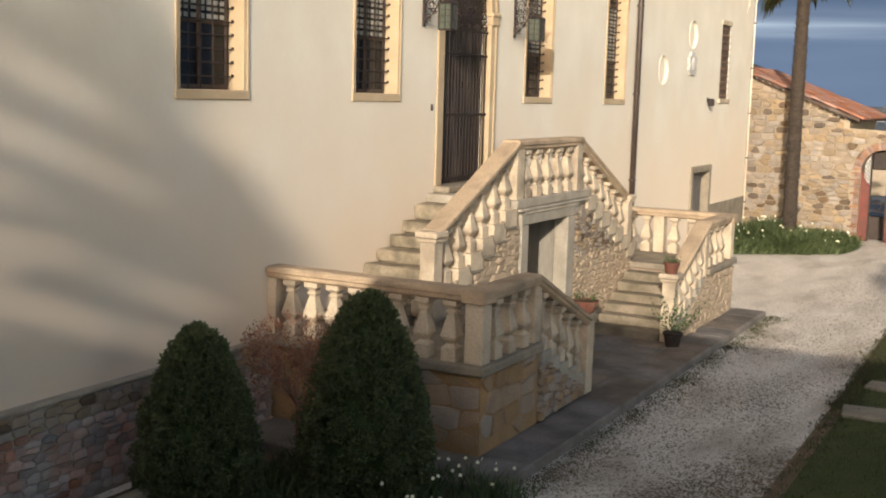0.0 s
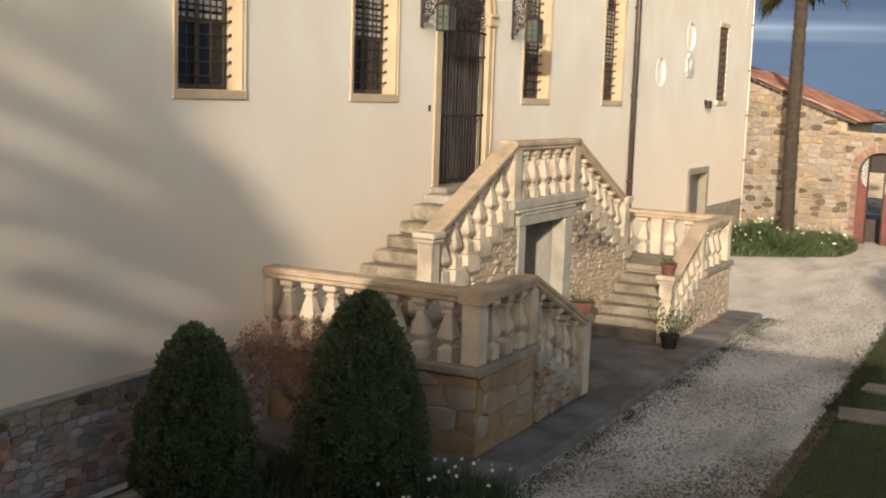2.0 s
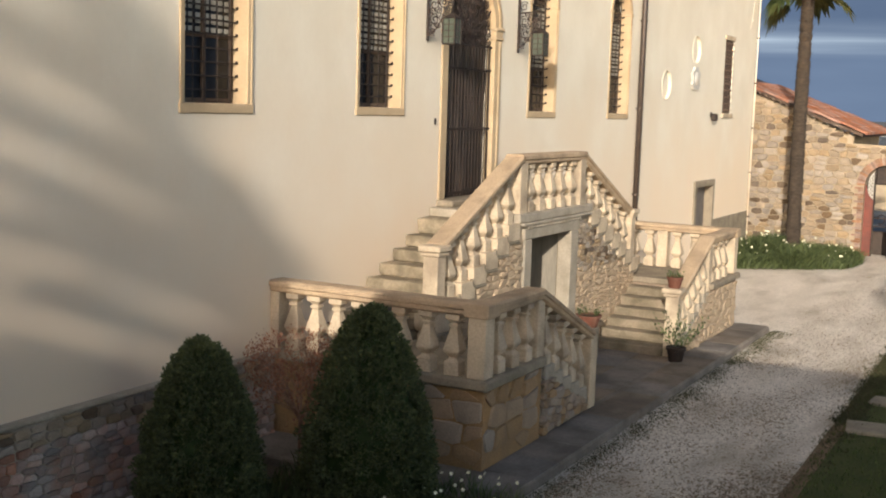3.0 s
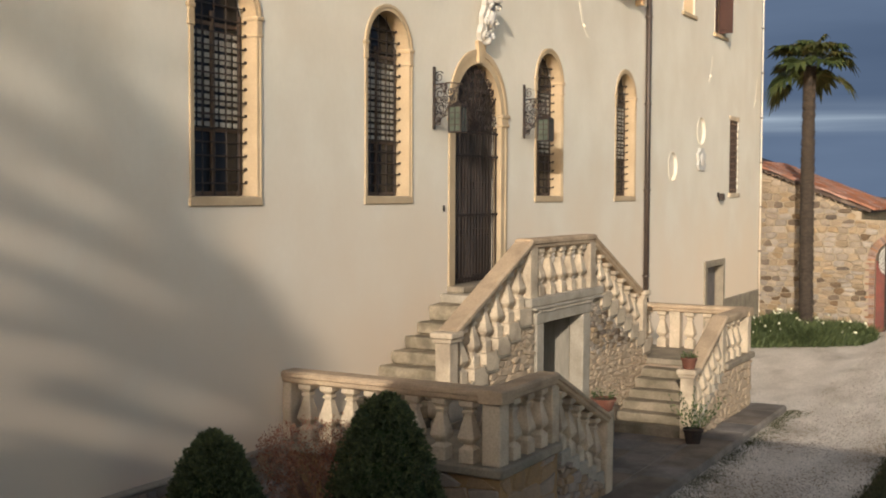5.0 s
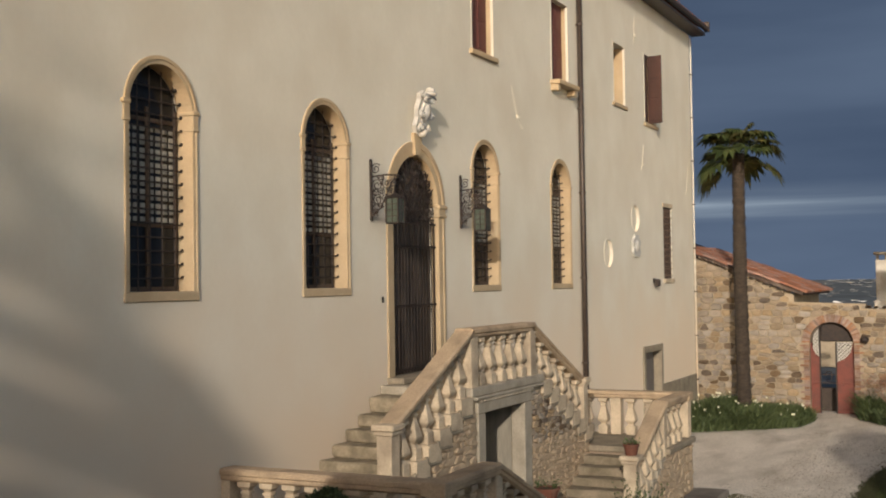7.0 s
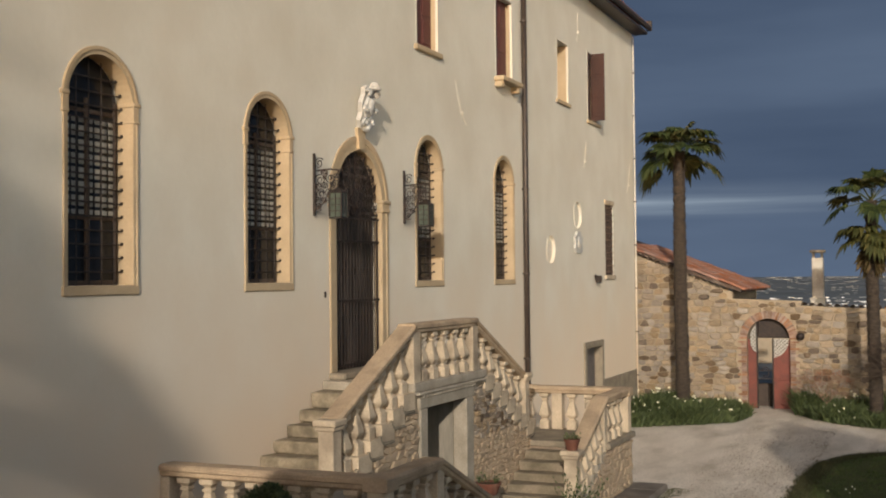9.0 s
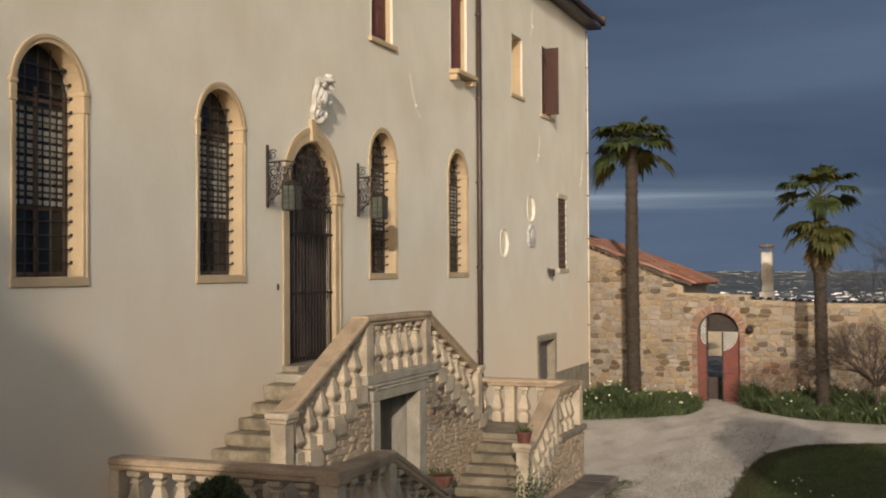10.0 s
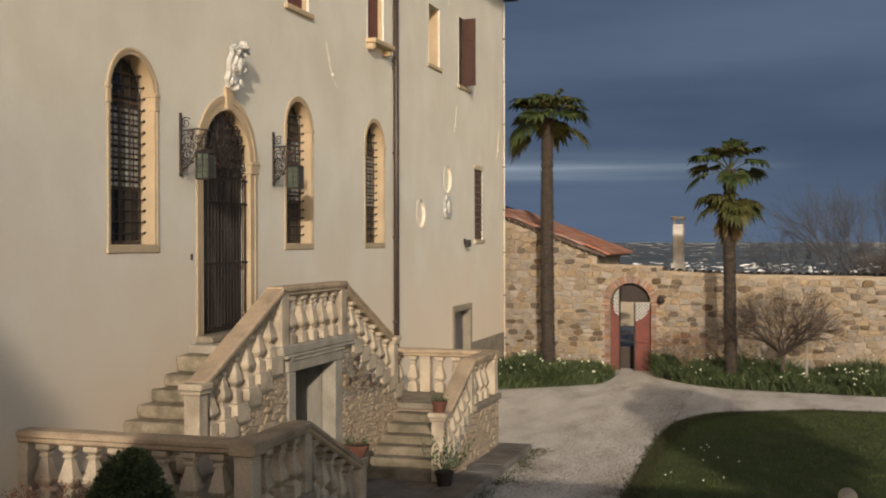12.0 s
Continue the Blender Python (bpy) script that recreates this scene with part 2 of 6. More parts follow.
TERRACOTTA = material("terracotta", (0.14, 0.048, 0.028), (0.11, 0.04, 0.025), 0.85, scale=6, grain=40, bump=0.15, stain=(0.2, 0.12, 0.08), stain_scale=5)
ROOFTILE = material("weathered_roof_tile", (0.36, 0.15, 0.085), (0.27, 0.12, 0.075), 0.9, scale=3, grain=30, bump=0.3, stain=(0.14, 0.09, 0.065), stain_scale=2.5, stain_amount=0.7, vary=0.25, sheen=0.2)
GRAVEL = material("pale_gravel", (0.70, 0.63, 0.545), (0.58, 0.52, 0.44), 0.95, scale=1.3, grain=34, fleck=0.34, bump=0.3, stain=(0.30, 0.25, 0.19), stain_scale=1.1, stain_amount=0.7, stain_from=0.5, stretch=(0.4, 1, 1), sheen=0.15)
GRASS_GROUND = material("lawn_soil", (0.062, 0.072, 0.026), (0.085, 0.09, 0.035), 0.95, scale=1.2, grain=30, bump=0.5, sheen=0.1)
LAWNEDGE = material("brown_lawn_edge", (0.20, 0.135, 0.085), (0.13, 0.10, 0.06), 0.95, scale=3, grain=30, bump=0.6, fleck=0.3, sheen=0.1)
EARTH = material("garden_earth", (0.085, 0.066, 0.046), (0.11, 0.085, 0.06), 0.95, scale=2, grain=30, bump=0.6, sheen=0.1)
# blue-grey of distance haze is put into the colour of the plain
PLAIN = material("hazed_plain", (0.12, 0.135, 0.15), (0.17, 0.175, 0.18), 1.0, scale=0.004, grain=0.03, bump=0.0, stain=(0.07, 0.085, 0.09), stain_scale=0.008, stain_amount=0.8, sheen=0.0)
WHITE_MARBLE = material("white_marble", (0.55, 0.54, 0.51), (0.40, 0.39, 0.37), 0.7, scale=6, grain=30, bump=0.2, stain=(0.35, 0.34, 0.32), stain_scale=5, stain_amount=0.5)


# ---- mesh helpers ----
def part(name, bm, mat, parent=None, label="", smooth=False):
    me = bpy.data.meshes.new(name)
    bm.to_mesh(me)
    bm.free()
    if smooth:
        for p in me.polygons:
            p.use_smooth = True
    me.materials.append(mat)
    ob = new(name, me)
    if parent:
        ob.parent = parent
    if label:
        tagged(ob, label)
    return ob


def empty(name, x=0, y=0, z=0, rz=0):
    ob = new(name)
    ob.empty_display_size = 0.2
    ob.matrix_basis = pose(x, y, z, 0, 0, rz)
    return ob


def add_box(bm, x0, x1, y0, y1, z0, z1, bevel=0.0):
    vs = [bm.verts.new((x, y, z)) for z in (z0, z1) for x, y in ((x0, y0), (x1, y0), (x1, y1), (x0, y1))]
    fs = [bm.faces.new([vs[i] for i in f]) for f in ((3, 2, 1, 0), (4, 5, 6, 7), (0, 1, 5, 4), (1, 2, 6, 5), (2, 3, 7, 6), (3, 0, 4, 7))]
    if bevel:
        edges = list({e for f in fs for e in f.edges})
        bmesh.ops.bevel(bm, geom=edges, offset=bevel, segments=1, affect="EDGES", clamp_overlap=True)
    return vs


def box(x0, x1, y0, y1, z0, z1, bevel=0.0):
    bm = bmesh.new()
    add_box(bm, x0, x1, y0, y1, z0, z1, bevel)
    return bm


def worn(bm, amount, cuts=3, seed=0.0):
    """Uneven, worn faces: cut finer and shift by smooth noise."""
    bmesh.ops.subdivide_edges(bm, edges=[e for e in bm.edges if e.calc_length() > 0.12], cuts=cuts, use_grid_fill=True)
    for v in bm.verts:
        v.co += noise.noise_vector(v.co * 5.0 + Vector((seed, seed, 0))) * amount
    return bm


def prism(points, y0, y1):
    """A flat outline in x and z, given thickness from y0 to y1."""
    bm = bmesh.new()
    add_prism(bm, points, y0, y1)
    return bm


def add_prism(bm, points, y0, y1):
    a = [bm.verts.new((x, y0, z)) for x, z in points]
    b = [bm.verts.new((x, y1, z)) for x, z in points]
    n = len(points)
    bm.faces.new(a)
    bm.faces.new(b[::-1])
    for i in range(n):
        bm.faces.new((a[i], b[i], b[(i + 1) % n], a[(i + 1) % n]))
    bmesh.ops.recalc_face_normals(bm, faces=bm.faces)


def arch_outline(cx, half, z0, spring, n=20):
    """Points of an arched opening, from lower left round to lower right."""
    pts = [(cx - half, z0)]
    pts += [(cx - half * math.cos(math.pi * i / n), spring + half * math.sin(math.pi * i / n)) for i in range(n + 1)]
    return pts + [(cx + half, z0)]


def wall_sheet(outline, holes, y0, y1):
    """A wall in the x-z plane with openings cut right through it."""
    bm = bmesh.new()
    edges = []
    for loop in [outline, *holes]:
        vs = [bm.verts.new((x, y0, z)) for x, z in loop]
        edges += [bm.edges.new((vs[i], vs[(i + 1) % len(vs)])) for i in range(len(vs))]
    got = bmesh.ops.triangle_fill(bm, use_beauty=True, use_dissolve=False, edges=edges, normal=(0, -1, 0))
    faces = [f for f in got["geom"] if isinstance(f, bmesh.types.BMFace)]
    more = bmesh.ops.extrude_face_region(bm, geom=faces)
    bmesh.ops.translate(bm, verts=[v for v in more["geom"] if isinstance(v, bmesh.types.BMVert)], vec=(0, y1 - y0, 0))
    bmesh.ops.recalc_face_normals(bm, faces=bm.faces)
    return bm


def add_tube(bm, points, radius, sides=6, closed=False):
    """A round bar along points."""
    rings = []
    n = len(points)
    for i, p in enumerate(points):
        p = Vector(p)
        a, b = Vector(points[max(i - 1, 0)]), Vector(points[min(i + 1, n - 1)])
        d = (b - a).normalized()
        u = d.orthogonal().normalized() if i == 0 else (u - d * u.dot(d)).normalized()
        v = d.cross(u)
        r = radius[i] if isinstance(radius, (list, tuple)) else radius
        rings.append([bm.verts.new(p + r * (math.cos(2 * math.pi * k / sides) * u + math.sin(2 * math.pi * k / sides) * v)) for k in range(sides)])
    for a, b in zip(rings, rings[1:]):
        for k in range(sides):
            bm.faces.new((a[k], a[(k + 1) % sides], b[(k + 1) % sides], b[k]))
    bm.faces.new(rings[0][::-1])
    bm.faces.new(rings[-1])


def add_lathe(bm, profile, sides=12, x=0, y=0, z=0, square=False):
    """A turned body from (radius, height) pairs; square: a four-sided body with eased corners."""
    rings = []
    for r, h in profile:
        ring = []
        if square:
            c = 0.90
            for px, py in ((1, -c), (1, c), (c, 1), (-c, 1), (-1, c), (-1, -c), (-c, -1), (c, -1)):
                ring.append(bm.verts.new((x + r * px, y + r * py, z + h)))
        else:
            for k in range(sides):
                ring.append(bm.verts.new((x + r * math.cos(2 * math.pi * k / sides), y + r * math.sin(2 * math.pi * k / sides), z + h)))
        rings.append(ring)
    for a, b in zip(rings, rings[1:]):
        for k in range(len(a)):
            bm.faces.new((a[k], a[(k + 1) % len(a)], b[(k + 1) % len(a)], b[k]))
    bm.faces.new(rings[0][::-1])
    bm.faces.new(rings[-1])


def add_sweep(bm, profile, p0, p1):
    """A moulding: an outline (across, up) carried level or sloping from p0 to p1, its ends upright."""
    p0, p1 = Vector(p0), Vector(p1)
    across = Vector((p1.y - p0.y, -(p1.x - p0.x), 0)).normalized()
    a = [bm.verts.new(p0 + across * u + Vector((0, 0, h))) for u, h in profile]
    b = [bm.verts.new(p1 + across * u + Vector((0, 0, h))) for u, h in profile]
    n = len(profile)
    bm.faces.new(a)
    bm.faces.new(b[::-1])
    for i in range(n):
        bm.faces.new((a[i], b[i], b[(i + 1) % n], a[(i + 1) % n]))
    bmesh.ops.recalc_face_normals(bm, faces=bm.faces)


# ---- ground ----
def ground_sheet():
    bm = bmesh.new()
    xs = [-4900, -600, -60, 66, 90, 120, 400, 1500, 4900]
    ys = [-4900, -600, -60, 40, 90, 400, 1500, 4900]
    drop = lambda x, y: 0.0 if -60 <= x <= 66 and -60 <= y <= 40 else -6.0
    grid = [[bm.verts.new((x, y, drop(x, y))) for y in ys] for x in xs]
    for i in range(len(xs) - 1):
        for j in range(len(ys) - 1):
            bm.faces.new((grid[i][j], grid[i + 1][j], grid[i + 1][j + 1], grid[i][j + 1]))
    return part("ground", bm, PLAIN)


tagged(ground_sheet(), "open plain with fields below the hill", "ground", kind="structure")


def flat(name, pts, z, mat, label, category):
    bm = bmesh.new()
    bm.faces.new([bm.verts.new((x, y, z)) for x, y in pts])
    bmesh.ops.triangulate(bm, faces=bm.faces)
    return tagged(part(name, bm, mat), label, category, kind="structure")


flat("road", [(-12, 0.3), (-12, -30), (40, -30), (40, 0.3)], 0.004, GRAVEL, "pale gravel drive with worn weedy tracks", "drive")

# ---- house ----
W = [10.755, 14.43, 20.23, 24.41]
DOOR_X = 17.31
house = empty("house", 17, 0, 0)
tagged(house, "cream plastered villa with arched windows and stone trim", "house")


def into(ob, parent):
    ob.parent = parent
    ob.matrix_parent_inverse = Matrix.Translation(-Vector(parent.matrix_basis.translation))
    return ob


def rect(x0, x1, z0, z1):
    return [(x0, z0), (x0, z1), (x1, z1), (x1, z0)]


def oval(cx, cz, rx, rz, n=24):
    return [(cx + rx * math.sin(2 * math.pi * i / n), cz + rz * math.cos(2 * math.pi * i / n)) for i in range(n)]


holes = [arch_outline(x, 0.575, 4.37, 6.52) for x in W]
holes += [arch_outline(DOOR_X, 0.84, 2.90, 5.76, 28)]
holes += [rect(19.72, 20.72, 8.86, 10.75), rect(24.0, 25.05, 8.92, 10.80)]
holes += [rect(28.52, 29.48, 9.05, 10.62), rect(31.35, 32.45, 8.85, 10.80)]
holes += [oval(27.80, 5.11, 0.34, 0.35), oval(30.20, 6.10, 0.35, 0.36)]
holes += [rect(33.03, 33.93, 4.45, 6.55), rect(30.82, 32.42, 0.02, 2.42)]
wall = wall_sheet(rect(-14, 36.6, 0.0, 12.3), holes, 0.0, 0.6)
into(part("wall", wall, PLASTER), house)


# ---- entrance stair: podiums, flights, landing ----
CX = 17.45
FRONT, INNER = -3.15, -1.58
RAIL = [(-0.13, 0.0), (-0.13, 0.045), (-0.157, 0.06), (-0.157, 0.11), (-0.125, 0.135), (0.125, 0.135), (0.157, 0.11), (0.157, 0.06), (0.13, 0.045), (0.13, 0.0), (0.09, -0.03), (-0.09, -0.03)]
BALUSTER = [(0.098, 0.0), (0.098, 0.165), (0.056, 0.205), (0.050, 0.222), (0.096, 0.275), (0.110, 0.310), (0.104, 0.345), (0.046, 0.575), (0.046, 0.595), (0.066, 0.605), (0.066, 0.632), (0.046, 0.642), (0.052, 0.66), (0.088, 0.695), (0.096, 0.70), (0.096, 0.76)]
stair = empty("entrance_stair", CX, -1.6, 0)
tagged(stair, "double stone stair with balustrades leading to the villa door", "stair")


def st(name, bm, mat, label="", smooth=False):
    return into(part(name, bm, mat, None, label, smooth), stair)


baluster_mesh = bpy.data.meshes.new("baluster")
bm = bmesh.new()
add_lathe(bm, BALUSTER, square=True)
bm.to_mesh(baluster_mesh)
bm.free()
baluster_mesh.materials.append(STONE)


def baluster(x, y, z, h=0.76, parent=stair):
    ob = new("baluster", baluster_mesh)
    into(ob, parent)
    ob.location = (x, y, z)
    ob.scale = (1, 1, h / 0.76)
    ob.rotation_euler = (0, 0, random.uniform(-0.04, 0.04))
    return ob


def post(x0, x1, y0, y1, z0, z1, cap=True):
    bm = box(x0, x1, y0, y1, z0, z1 - (0.13 if cap else 0), 0.012)
    if cap:
        add_box(bm, x0 - 0.03, x1 + 0.03, y0 - 0.03, y1 + 0.03, z1 - 0.15, z1 - 0.09, 0.012)
        add_box(bm, x0 - 0.06, x1 + 0.06, y0 - 0.06, y1 + 0.06, z1 - 0.092, z1, 0.02)
    return st("post", bm, STONE)


def rail(p0, p1):
    bm = bmesh.new()
    add_sweep(bm, RAIL, p0, p1)
    return st("handrail", bm, RAILSTONE)


def run(p0, p1, n, foot0, foot1, lean=0.0):
    """n balusters spaced between two points, under a rail whose underside runs from p0 to p1."""
    for i in range(n):
        f = (i + 0.5) / n
        q = Vector(p0).lerp(Vector(p1), f)
        foot = foot0 + (foot1 - foot0) * f
        baluster(q.x, q.y, foot, q.z - foot)


RISE = 0.155
for side in (-1, 1):
    X = lambda d: CX + side * d

    def span(a, b):
        return (min(X(a), X(b)), max(X(a), X(b)))

    # podium body, outer flight, inner flight
    x0, x1 = span(5.62 if side < 0 else 5.84, 3.95)
    st("podium", box(x0, x1, FRONT, -0.003, 0.0, 1.10), OCHRE)
    x0, x1 = span(5.70 if side < 0 else 5.92, 3.92)
    bm = box(x0, x1, FRONT - 0.07, -0.003, 1.10, 1.22, 0.02)
    st("podium_slab", bm, DARKSTONE)
    for i in range(6):
        top = 1.10 + 0.12 - RISE * (i + 1)
        a = 3.92 - 0.33 * i
        x0, x1 = span(a, a - 0.33)
        st("stair_tread", worn(box(x0 - 0.015, x1 + 0.015, FRONT + 0.25, INNER - 0.02, top - 0.17, top, 0.02), 0.018, 3, i + side), MOSSY)
    # inner flight, climbing to the landing
    for i in range(8):
        top = 1.22 + 0.178 * (i + 1)
        a = 4.42 - 0.368 * i
        x0, x1 = span(a, 1.47)
        st("stair_tread", worn(box(x0 - 0.02, x1 + 0.02, INNER + 0.3, -0.02, top - 0.228, top - (0.05 if i < 7 else -0.02), 0.02), 0.022, 3, i * 3 + side), STEPSTONE)
        # stepped string course that carries the balusters
        if i == 0:
            continue
        outline = [(0.0, 0.02), (0.0, -0.235)] + [(0.41 - 0.13 + 0.13 * math.sin(q * math.pi / 12), -0.105 - 0.13 * math.cos(q * math.pi / 12)) for q in range(7)] + [(0.41, 0.02)]
        st("string_block", prism([(X(a - 0.36 + u), top + w) for u, w in outline], INNER - 0.05, INNER + 0.28), STONE)
        lower = [(u + 0.03 if u > 0.2 else u, w - 0.03) for u, w in outline[1:-1]]
        bm = bmesh.new()
        add_tube(bm, [(X(a - 0.36 + u), INNER - 0.03, top + w) for u, w in lower], 0.028, 6)
        st("string_moulding", bm, DARKSTONE)
    bm = prism([(X(4.02), 0.1), (X(4.02), 1.3), (X(1.47), 2.55), (X(1.47), 0.1)], INNER, INNER + 0.28)
    st("flight_wall", bm, MORTAR)

    # balustrade along the end of the podium, from the house wall to the corner
    zr, zf = 1.99, 1.22
    xe = X(5.50) if side < 0 else X(5.72)
    rail((xe, -0.01, zr), (xe, FRONT + 0.12, zr))
    bm = box(xe - 0.12, xe + 0.12, -0.14, -0.004, zf, zr - 0.02, 0.01)
    st("pilaster", bm, STONE)
    run((xe, -0.16, zr - 0.03), (xe, -1.50, zr - 0.03), 4, zf, zf)
    post(xe - 0.11, xe + 0.11, -1.73, -1.51, zf, zr + 0.0, cap=False)
    run((xe, -1.74, zr - 0.03), (xe, FRONT + 0.28, zr - 0.03), 3, zf, zf)
    yf = FRONT + 0.12
    post(xe - 0.12, xe + 0.12, yf - 0.12, yf + 0.12, zf, zr - 0.01, cap=False)
    bm = bmesh.new()
    add_box(bm, xe - 0.165, xe + 0.165, yf - 0.165, yf + 0.165, zr - 0.034, zr + 0.139, 0.015)
    st("corner_cap", bm, RAILSTONE)
    # along the front: level, then down with the flight
    xb = X(3.98)
    rail((xe + side * 0.16, yf, zr), (xb, yf, zr)) if side > 0 else rail((xe - 0.16, yf, zr), (xb, yf, zr))
    run((X(5.30), yf, zr - 0.03), (X(4.1), yf, zr - 0.03), 3, zf, zf)
    post(*span(4.07, 3.85), yf - 0.10, yf + 0.10, zf - 0.2, zr - 0.01, cap=False)
    xq = X(2.12)
    rail((xb, yf, zr), (xq, yf, 1.15))
    run((X(3.84), yf, zr - 0.09), (X(2.3), yf, 1.20), 5, 1.12, 0.42)
    bm = prism([(X(3.9), 0.12), (X(3.9), 1.10), (X(3.7), 1.02), (X(2.05), 0.22), (X(2.05), 0.12)], yf - 0.10, yf + 0.10)
    st("flight_wall", bm, DARKSTONE)
    for k in range(5):
        d, foot = 3.84 - 1.54 * (k + 0.5) / 5, 1.12 - 0.70 * (k + 0.5) / 5
        st("string_block", worn(box(*span(d + 0.165, d - 0.165), yf - 0.135, yf + 0.125, foot - 0.19, foot + 0.01, 0.015), 0.008, 2, k), GREYSTONE)
    post(*span(2.18, 1.94), yf - 0.12, yf + 0.12, 0.12, 1.36 if side > 0 else 1.20, cap=side > 0)
    # rail of the inner flight and its lower post
    yi = INNER + 0.12
    n0, n1, l0, l1 = (4.03, 3.79, 1.44, 1.17) if side < 0 else (3.95, 3.71, 1.26, 1.01)
    post(*span(n0, n1), yi - 0.14, yi + 0.09, 1.22, 2.54)
    rail((X(n1 + 0.06), yi, 2.42), (X(l0 - 0.08), yi, 3.58))
    for i in range(2, 8 if side < 0 else 9):
        d = 4.42 - 0.368 * i - 0.155
        foot = min(1.24 + 0.178 * (i + 1), 2.80)
        under = 2.40 + (n1 + 0.06 - d) / (n1 + 0.14 - l0) * 1.16
        baluster(X(d), yi, foot, under - foot)
    post(*span(l0, l1), yi - 0.13, yi + 0.13, 2.78, 3.60, cap=False)

# landing over the cellar door
st("landing_slab", worn(box(CX - 1.50, CX + 1.50, INNER - 0.06, -0.02, 2.66, 2.80, 0.015), 0.008), GREYSTONE)
yi = INNER + 0.12
rail((CX - 1.42, yi, 3.58), (CX + 1.24, yi, 3.58))
run((CX - 1.15, yi, 3.55), (CX + 1.0, yi, 3.55), 5, 2.80, 2.80)
holes = [rect(CX - 1.02, CX + 0.61, 0.12, 2.40)]
bm = wall_sheet(rect(CX - 1.49, CX + 1.49, 0.1, 2.66), holes, INNER, INNER + 0.35)
st("cellar_wall", bm, MORTAR)
plinth = box(10.92, 23.62, -3.82, -0.003, -0.1, 0.12, 0.02)
tagged(part("pavement", plinth, PAVING), "worn stone platform under the entrance stair", "platform", kind="structure")


# ---- garden wall beyond the house ----
WX = 38.7
gw = empty("garden_wall", WX, -5, 0)
tagged(gw, "rubble stone garden wall with an arched gateway", "wall")


def wall_x(outline, holes, x0, x1):
    """A wall in the y-z plane; outlines in (y, z)."""
    bm = wall_sheet([(-y, z) for y, z in outline], [[(-y, z) for y, z in h] for h in holes], 0, x1 - x0)
    bmesh.ops.rotate(bm, verts=bm.verts, cent=(0, 0, 0), matrix=Matrix.Rotation(-math.pi / 2, 3, "Z"))
    bmesh.ops.translate(bm, verts=bm.verts, vec=(x0, 0, 0))
    return bm


GATE_Y = -3.89
gate_hole = [(y, z) for y, z in arch_outline(GATE_Y, 0.69, 0.0, 2.30, 16)]
top = [(3.0, 0), (3.0, 6.1), (-0.2, 4.95), (-2.75, 3.85), (-2.75, 3.62), (-4.95, 3.55), (-4.95, 3.40), (-7.0, 3.30), (-16, 3.20), (-16, 0)]
into(part("masonry_core", wall_x(top, [gate_hole], WX, WX + 0.45), MORTAR), gw)


# ---- rubble facing ----
def inside(poly, x, z):
    hit = False
    for (x0, z0), (x1, z1) in zip(poly, poly[1:] + poly[:1]):
        if (z0 > z) != (z1 > z) and x < x0 + (z - z0) * (x1 - x0) / (z1 - z0):
            hit = not hit
    return hit


def clip(cell, mx, mz, nx, nz, gap):
    """The part of a convex cell that lies before a line through (mx, mz) across (nx, nz), less half a joint."""
    out = []
    for (ax, az), (bx, bz) in zip(cell, cell[1:] + cell[:1]):
        da, db = (ax - mx) * nx + (az - mz) * nz + gap, (bx - mx) * nx + (bz - mz) * nz + gap
        if da <= 0:
            out.append((ax, az))
        if (da < 0 < db) or (db < 0 < da):
            f = da / (da - db)
            out.append((ax + f * (bx - ax), az + f * (bz - az)))
    return out


